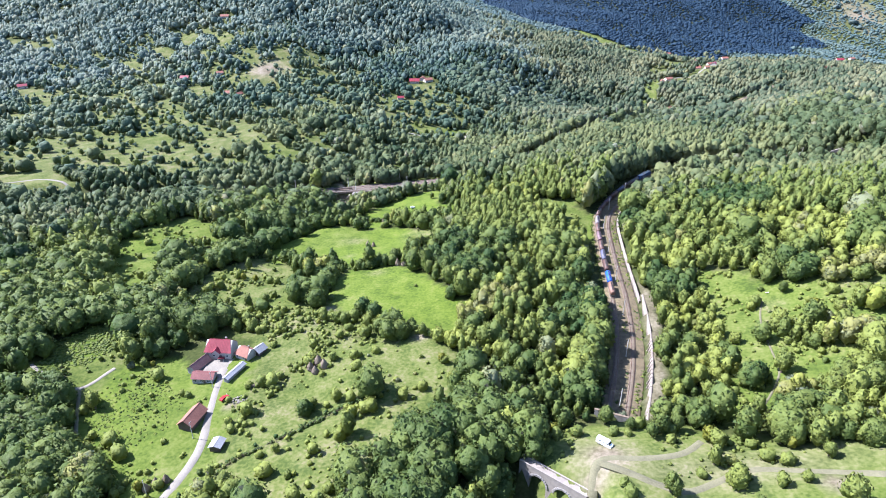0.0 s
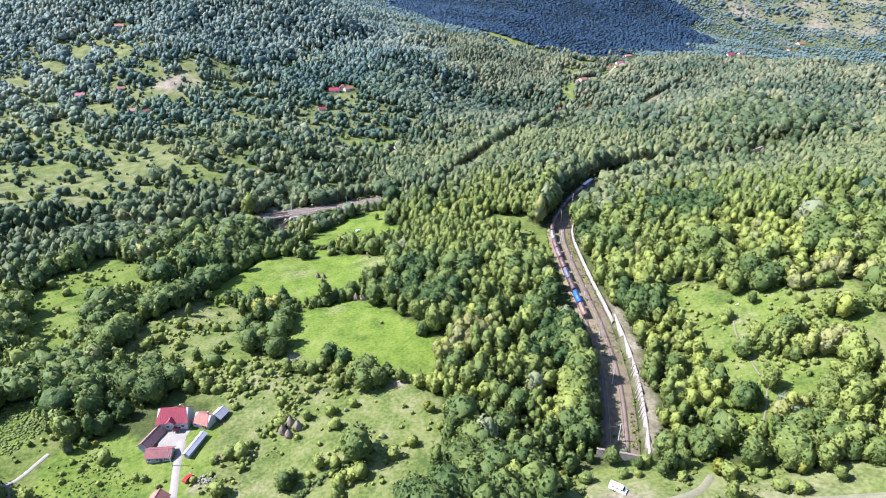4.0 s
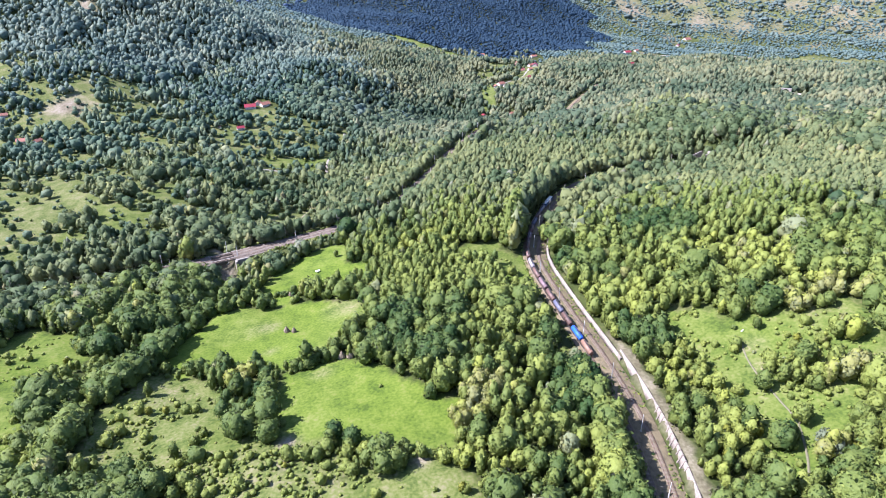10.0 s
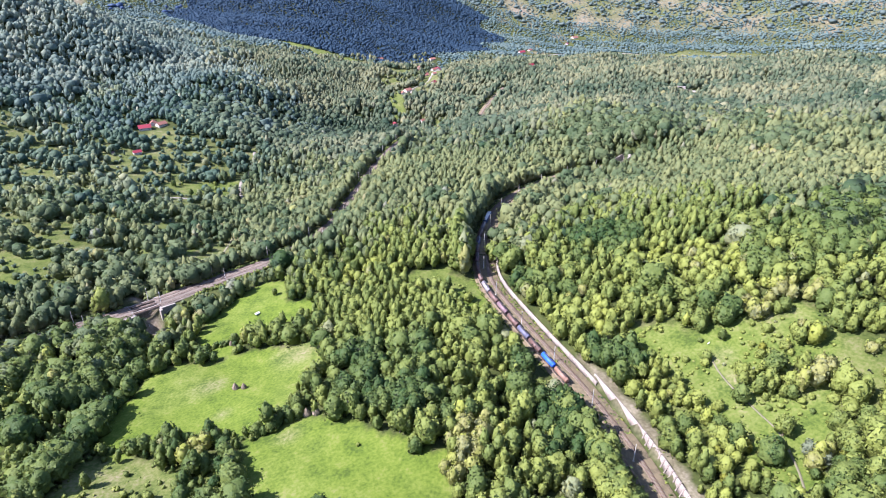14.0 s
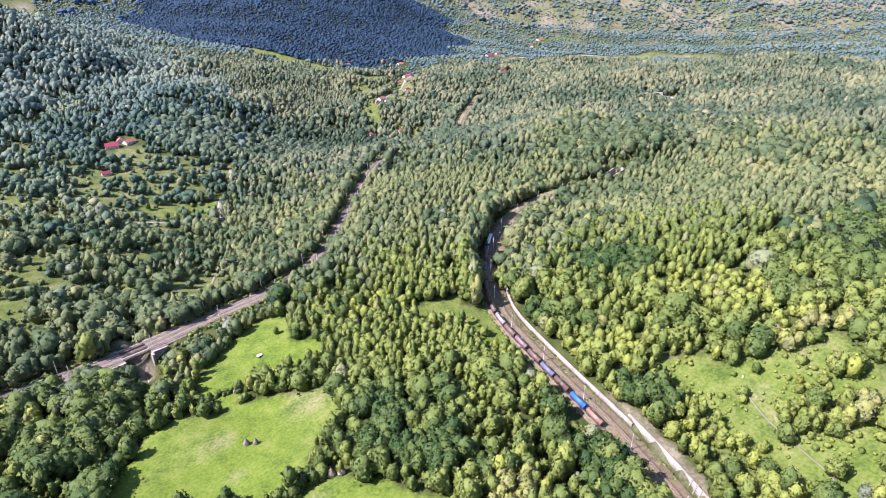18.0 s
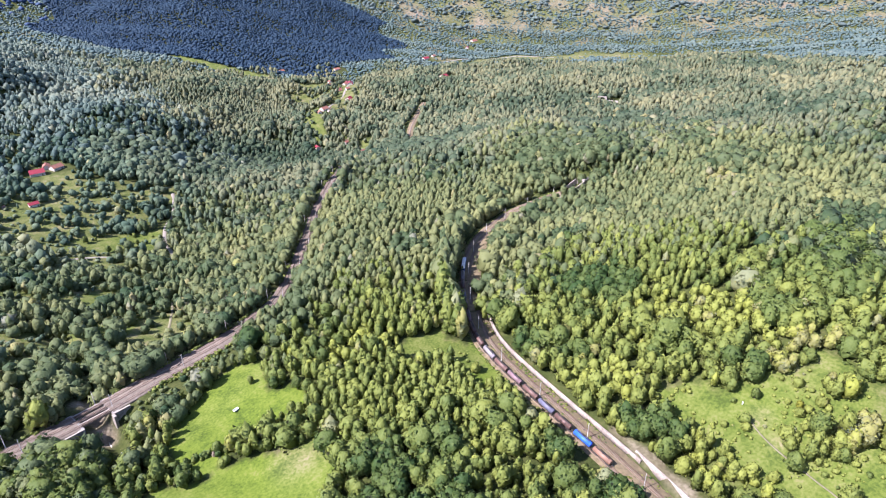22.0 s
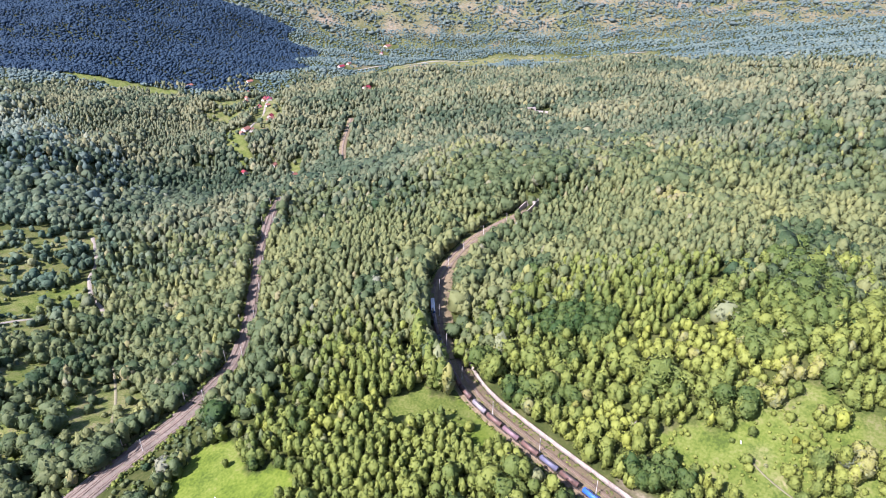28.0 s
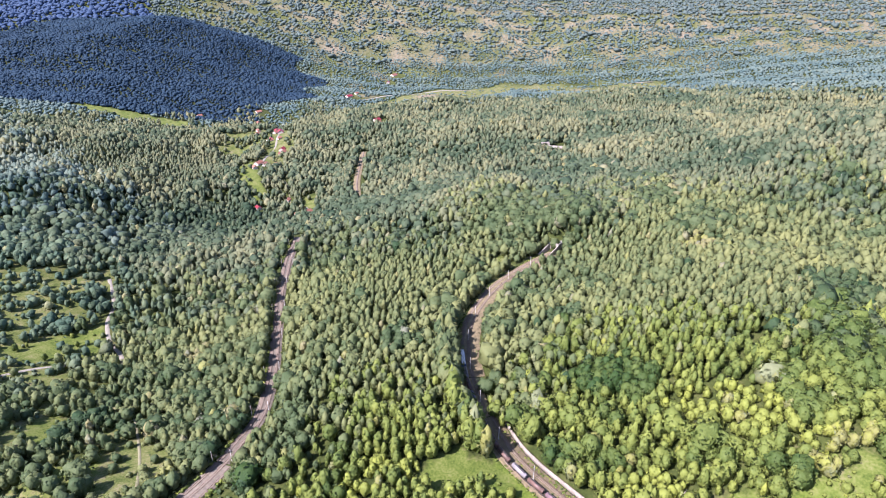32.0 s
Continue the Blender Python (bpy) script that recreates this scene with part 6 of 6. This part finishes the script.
# ---- single trees and bushes in the open ----
def tree_model(seed, wide, tall, point, low, leaf, label, tint_shift=0.0, bush=False):
    rng = np.random.default_rng(seed)
    t = thing("bush" if bush else "tree", Matrix(), label, "bush" if bush else "tree", "trees and bushes in the meadows")
    co, faces, outward, shade = Crown(rng, wide, tall, 9, point, low).whole(rng, 9, 12, 400 if bush else 320, 0.24 if bush else 0.36)
    crown = new("crown", quick_mesh("crown", co, faces, leaf, smooth=True, tint=shade + 0.36 + tint_shift, outward=outward))
    crown.parent = t
    bm = bmesh.new()
    r = 0.035 * tall if not bush else 0.06
    rod(bm, (0, 0, -0.4), (0.1, 0.05, tall * 0.45), r, r * 0.6, 8)
    for k in range(5):
        a = 2 * math.pi * (k + rng.random()) / 5
        z0 = tall * (0.16 + 0.05 * k)
        rod(bm, (0.03, 0.02, z0), (0.30 * wide * math.cos(a), 0.30 * wide * math.sin(a), z0 + tall * 0.28), r * 0.45, r * 0.15, 5)
    part("trunk", bm, BARK, t)
    return t


MODELS = [
    tree_model(31, 7.5, 9.5, 0.0, 0.16, LEAF_OPEN, "round green broadleaf tree standing in grass"),
    tree_model(32, 5.5, 9.0, 0.25, 0.12, LEAF_OPEN, "slender light green tree at the meadow's edge", 0.15),
    tree_model(33, 5.2, 5.0, 0.0, 0.05, LEAF_OPEN, "low spreading yellow-green fruit tree", 0.28),
    tree_model(34, 3.2, 2.4, 0.0, 0.0, LEAF_OPEN, "small dark green bush in the grass", -0.05, True),
    tree_model(35, 3.8, 2.6, 0.0, 0.0, LEAF_OPEN, "rounded mid-green thicket bush", 0.12, True),
    tree_model(36, 6.5, 6.5, 0.0, 0.06, LEAF_GREY, "pale silvery willow tree"),
    tree_model(37, 3.6, 4.6, 0.1, 0.04, LEAF_GOLD, "yellowish young tree turning colour"),
    tree_model(38, 6.5, 8.0, 0.1, 0.20, LEAF_OPEN, "airy grey-green fruit tree with a visible trunk", 0.05)]
model_used = [False] * len(MODELS)


def plant(k, x, y, s, turn=0.0):
    m = pose(x, y, on_ground(x, y), 0, 0, turn) @ Matrix.Scale(s, 4)
    if model_used[k]:
        copy_thing(MODELS[k], m)
    else:
        MODELS[k].matrix_basis = m
        model_used[k] = True


rng = random.Random(7)
plant(7, 3, 290, 1.45)
for x, y, s in ((-8, 308, 0.9), (-30, 336, 1.0), (-35, 330, 0.8), (8, 436, 1.0), (-9, 462, 0.6), (22, 300, 1.2)):
    plant(0, x, y, s, rng.random() * 360)
for polygon, g, d, share in CLEARINGS[:15]:
    px, py = [p[0] for p in polygon], [p[1] for p in polygon]
    area = (max(px) - min(px)) * (max(py) - min(py))
    for _ in range(int(area * min(share, 0.12) * 0.03)):
        x, y = rng.uniform(min(px), max(px)), rng.uniform(min(py), max(py))
        if not inside(polygon, np.array([x]), np.array([y]))[0] or not free_of_works(np.array([x]), np.array([y]))[0]:
            continue
        k = rng.choices(range(8), (1.2, 1.5, 3, 4, 3, 0.7, 1.2, 0.8))[0]
        if share > 0.2:
            k = rng.choice((2, 3, 4, 4, 6))
        if share < 0.03:
            k = rng.choice((3, 4))
        plant(k, x, y, rng.uniform(0.6, 1.15), rng.random() * 360)


# ---- small things round the farm and in the fields ----
def hedge():
    """Low hedge along the field fence."""
    rng = np.random.default_rng(41)
    line = smooth_line([(-100, 150), (-92, 157), (-86, 163), (-80, 173), (-66, 181), (-52, 191), (-40, 198), (-26, 203)], 1.0)
    k = rng.integers(0, len(line[0]), 190)
    x, y = line[0][k, 0] + rng.normal(size=len(k)) * 0.7, line[0][k, 1] + rng.normal(size=len(k)) * 0.7
    wood_of("field_hedge", "low dark green hedge along the field fence", x, y, np.full(len(x), 5), 0.18 + 0.24 * rng.random(len(x)), 0.22 + 0.15 * rng.normal(size=len(x)), 1, LEAF, rng)


hedge()


def garden():
    """Weeds and kitchen crops between the barn and the stream."""
    rng = np.random.default_rng(42)
    x, y = rng.uniform(-150, -106, 2600), rng.uniform(166, 232, 2600)
    keep = (np.hypot((x + 130) / 17, (y - 206) / 26) + 0.15 * rng.normal(size=2600) < 1) & free_of_works(x, y, 0.0)
    x, y = x[keep], y[keep]
    wood_of("garden_weeds", "patch of tall weeds and kitchen crops below the farm", x, y, np.full(len(x), 5), 0.07 + 0.13 * rng.random(len(x)) ** 2, 0.55 + 0.2 * rng.normal(size=len(x)), 3, LEAF, rng)


garden()


def reeds():
    """Reeds that fill the old pond."""
    rng = np.random.default_rng(43)
    x, y = rng.uniform(-194, -154, 1500), rng.uniform(232, 268, 1500)
    keep = inside(CLEARINGS[12][0], x, y)
    x, y = x[keep], y[keep]
    wood_of("pond_reeds", "dense green reeds filling an old pond", x, y, np.full(len(x), 5), 0.16 + 0.16 * rng.random(len(x)), 0.50 + 0.10 * rng.normal(size=len(x)), 5, LEAF, rng)


reeds()

WOOD_GREY = surface("grey weathered wood", (0.22, 0.19, 0.16), 0.9, vary=0.3, size=0.6)


def utility_pole(x, y, turn):
    p = thing("utility_pole", pose(x, y, on_ground(x, y), 0, 0, turn), "pale concrete utility pole with a cross-arm beside the lane", "pole", "utility poles")
    bm = bmesh.new()
    rod(bm, (0, 0, -0.5), (0, 0, 8.2), 0.17, 0.11, 8)
    part("pole", bm, MAST_PAINT, p)
    part("cross_arm", boxed((1.5, 0.10, 0.12), (0, 0, 7.8), bevel=0.01), STEEL_DARK, p)
    for u in (-0.65, 0.0, 0.65):
        bm = bmesh.new()
        rod(bm, (u, 0, 7.85), (u, 0, 8.15), 0.06, 0.04, 8)
        part("insulator", bm, FRAME_WHITE, p)


for x, y, turn in ((-101.5, 216, 80), (-99.5, 186, 80), (-106, 158, 75)):
    utility_pole(x, y, turn)


def rubble(x, y, wide, label):
    rng = np.random.default_rng(44)
    r = thing("stone_heap", pose(x, y, on_ground(x, y)), label, "heap")
    for k in range(26):
        a, d = rng.random() * 6.28, wide * 0.5 * math.sqrt(rng.random())
        size = 0.25 + 0.45 * rng.random()
        bm = bmesh.new()
        bmesh.ops.create_icosphere(bm, subdivisions=1, radius=size)
        for v in bm.verts:
            v.co *= 0.75 + 0.5 * rng.random()
            v.co.z *= 0.65
        part("stone", bm, GRAVEL, r).matrix_basis = pose(d * math.cos(a), d * math.sin(a), max(0.05, 0.7 * (1 - d / wide * 1.7)), 0, 0, 90 * rng.random())


rubble(-86.5, 206, 6.0, "heap of pale stones beside the farm lane")


def hut(x, y, turn, label):
    h = thing("field_hut", pose(x, y, on_ground(x, y), 0, 0, turn), label, "hut", "field huts")
    part("wall", boxed((3.4, 2.6, 2.4), (0, 0, 1.0), bevel=0.03), WOOD_GREY, h)
    part("roof", boxed((4.0, 3.2, 0.14), bevel=0.03), ROOF_OLD, h).matrix_basis = pose(0, 0, 2.35, 8)
    part("door", boxed((0.8, 0.06, 1.7), (0.4, -1.33, 0.8)), BOARDS, h)


hut(-72, 341, 20, "small grey wooden hut at the edge of the meadow")
hut(-88, 907, 10, "small grey wooden hut in the orchard")

trough = thing("water_trough", pose(-155, 298, on_ground(-155, 298), 0, 0, 35), "long pale concrete water trough in the pasture", "trough")
for v in (-0.45, 0.45):
    part("side_wall", boxed((4.0, 0.14, 0.6), (0, v, 0.25), bevel=0.02), CONCRETE, trough)
for u in (-1.95, 1.95):
    part("end_wall", boxed((0.14, 0.76, 0.6), (u, 0, 0.25), bevel=0.02), CONCRETE, trough)
part("floor", boxed((3.76, 0.76, 0.12), (0, 0, 0.06)), CONCRETE_DARK, trough)

# wood pile and yard things
pile = thing("log_pile", pose(-84.5, 214, on_ground(-84.5, 214), 0, 0, 15), "stack of split brown firewood beside the farmhouse", "log pile")
rng_logs = random.Random(5)
for row in range(4):
    for k in range(10):
        bm = bmesh.new()
        r = rng_logs.uniform(0.12, 0.17)
        rod(bm, (k * 0.36 + (row % 2) * 0.18, -0.5, 0.15 + row * 0.27), (k * 0.36 + (row % 2) * 0.18, 0.5, 0.15 + row * 0.27), r, sides=7)
        part("log", bm, BARK, pile)


def lower_weeds():
    """Grass and bushes on the verges and between the tracks of the lower line."""
    rng = np.random.default_rng(45)
    k = rng.integers(4, len(LOWER[0]) - 4, 5200)
    pick = rng.random(len(k))
    side = np.where(pick < 0.34, rng.uniform(1.9, 3.4, len(k)), np.where(pick < 0.66, rng.uniform(6.7, 10.5, len(k)), np.where(pick < 0.85, rng.uniform(-9.0, -6.8, len(k)), rng.uniform(-2.8, -1.9, len(k)))))
    keep = (np.sin(k * 0.09) + np.sin(k * 0.037 + 2) + 0.9 * rng.normal(size=len(k)) > -0.4) & (np.abs(k - BRIDGE_AT) > np.where(side > 5, 27, 10)) & ((k < 340) | (side < 3.4))
    k, side = k[keep], side[keep]
    p, w = LOWER[0][k], LOWER[1][k]
    size = np.where((side > 6.5) | (side < -6.5), 0.18 + 0.40 * rng.random(len(k)), 0.08 + 0.10 * rng.random(len(k)))
    wood_of("lower_track_weeds", "grass and low bushes along the lower railway tracks", p[:, 0] + w[:, 1] * side, p[:, 1] - w[:, 0] * side, np.full(len(k), 5), size, 0.55 + 0.22 * rng.normal(size=len(k)), 3, LEAF, rng)


lower_weeds()


def hedge_row(name, label, points, seed, count, low, high, tint):
    rng = np.random.default_rng(seed)
    line = smooth_line(points, 1.0)
    k = rng.integers(0, len(line[0]), count)
    x, y = line[0][k, 0] + rng.normal(size=count) * 1.3, line[0][k, 1] + rng.normal(size=count) * 1.3
    wood_of(name, label, x, y, rng.choice((5, 0, 5), count), low + (high - low) * rng.random(count), tint + 0.14 * rng.normal(size=count), 0, LEAF, rng)


hedge_row("meadow_hedge", "bushy green hedge between two meadows", [(-121, 364), (-97, 354), (-73, 344), (-51, 330), (-38, 331), (-24, 337), (-7, 340)], 46, 90, 0.30, 0.75, 0.45)
hedge_row("lower_meadow_hedge", "row of yellow-green bushes along the lower meadow edge", [(-66, 268), (-51, 262), (-32, 257), (-15, 250), (-1, 239)], 47, 55, 0.4, 0.95, 0.66)
hedge_row("upper_meadow_hedge", "bushy dark green hedge above the hay meadow", [(-88, 425), (-65, 430), (-36, 424), (-7, 414), (8, 404)], 48, 70, 0.35, 0.85, 0.36)


# trees and bushes round the clearing and in the upper meadow: model, place, size
CLEARING_TREES = [
    (0, 76, 171, 0.75), (0, 86, 175, 0.85), (7, 98, 182, 0.9), (2, 97, 165, 1.2), (2, 114, 179, 1.2), (1, 73, 143, 1.1),
    (2, 94, 144, 1.3), (5, 138, 194, 1.2), (4, 59, 146, 1.2), (6, 102, 203, 1.3), (6, 111, 214, 1.4), (2, 119, 222, 1.4),
    (2, 166, 197, 1.3), (2, 154, 239, 1.3), (7, 162, 229, 1.2), (5, 171, 220, 1.3), (2, 170, 197, 1.5), (5, 137, 187, 1.1),
    (6, 144, 184, 1.2), (7, 140, 206, 0.9), (2, 132, 232, 1.0),
]
MEADOW_TREES = [
    (4, 63, 174, 1.5), (0, 70, 177, 0.6), (4, 74, 179, 1.7), (7, 80, 174, 0.7), (5, 71.5, 190, 0.7), (0, 62, 182, 0.95), (4, 82, 168, 1.4), (0, 90, 184, 0.8),
    (0, 74, 142, 0.8), (6, 95, 168, 1.5), (2, 96, 146, 1.2), (0, 118, 163, 0.9), (1, 111, 175, 1.0), (0, 128, 153, 0.7), (0, 142, 156, 0.9), (4, 60, 142, 1.6),
    (0, 142, 168, 1.0), (1, 150, 176, 1.0), (6, 132, 172, 1.2), (5, 150, 166, 1.0),
    (6, 122, 209, 1.4), (2, 122, 245, 0.9), (5, 69, 187, 0.7), (6, 120, 160, 1.1), (4, 82, 168, 1.3), (4, 68, 173, 1.1),
]
OPEN_TREES = CLEARING_TREES + MEADOW_TREES
for k, x, y, s in OPEN_TREES:
    plant(k, x, y, s, 47.0 * x)


def dead_tree(seed, x, y, tall):
    rng_dead = random.Random(seed)
    d = thing("dead_tree", pose(x, y, on_ground(x, y), 0, 0, 90 * seed), "pale bare dead tree standing among green trees", "tree", "dead trees")
    bm = bmesh.new()
    rod(bm, (0, 0, -0.5), (0.3, 0.2, tall * 0.6), 0.26, 0.16, 8)
    rod(bm, (0.3, 0.2, tall * 0.6), (0.1, 0.4, tall), 0.16, 0.05, 8)
    part("trunk", bm, DEAD_WOOD, d)
    for k in range(7):
        a, z = rng_dead.uniform(0, 6.28), tall * rng_dead.uniform(0.45, 0.9)
        bm = bmesh.new()
        rod(bm, (0.25, 0.2, z), (0.25 + 1.9 * math.cos(a), 0.2 + 1.9 * math.sin(a), z + rng_dead.uniform(0.8, 2.0)), 0.08, 0.03, 5)
        part("branch", bm, DEAD_WOOD, d)


DEAD_WOOD = surface("bleached dead wood", (0.42, 0.38, 0.33), 0.9, vary=0.2, size=0.6)
for k, (x, y, tall) in enumerate(((213, 286, 13.0), (565, 346, 14.0), (135, 306, 11.0))):
    dead_tree(k + 1, x, y, tall)
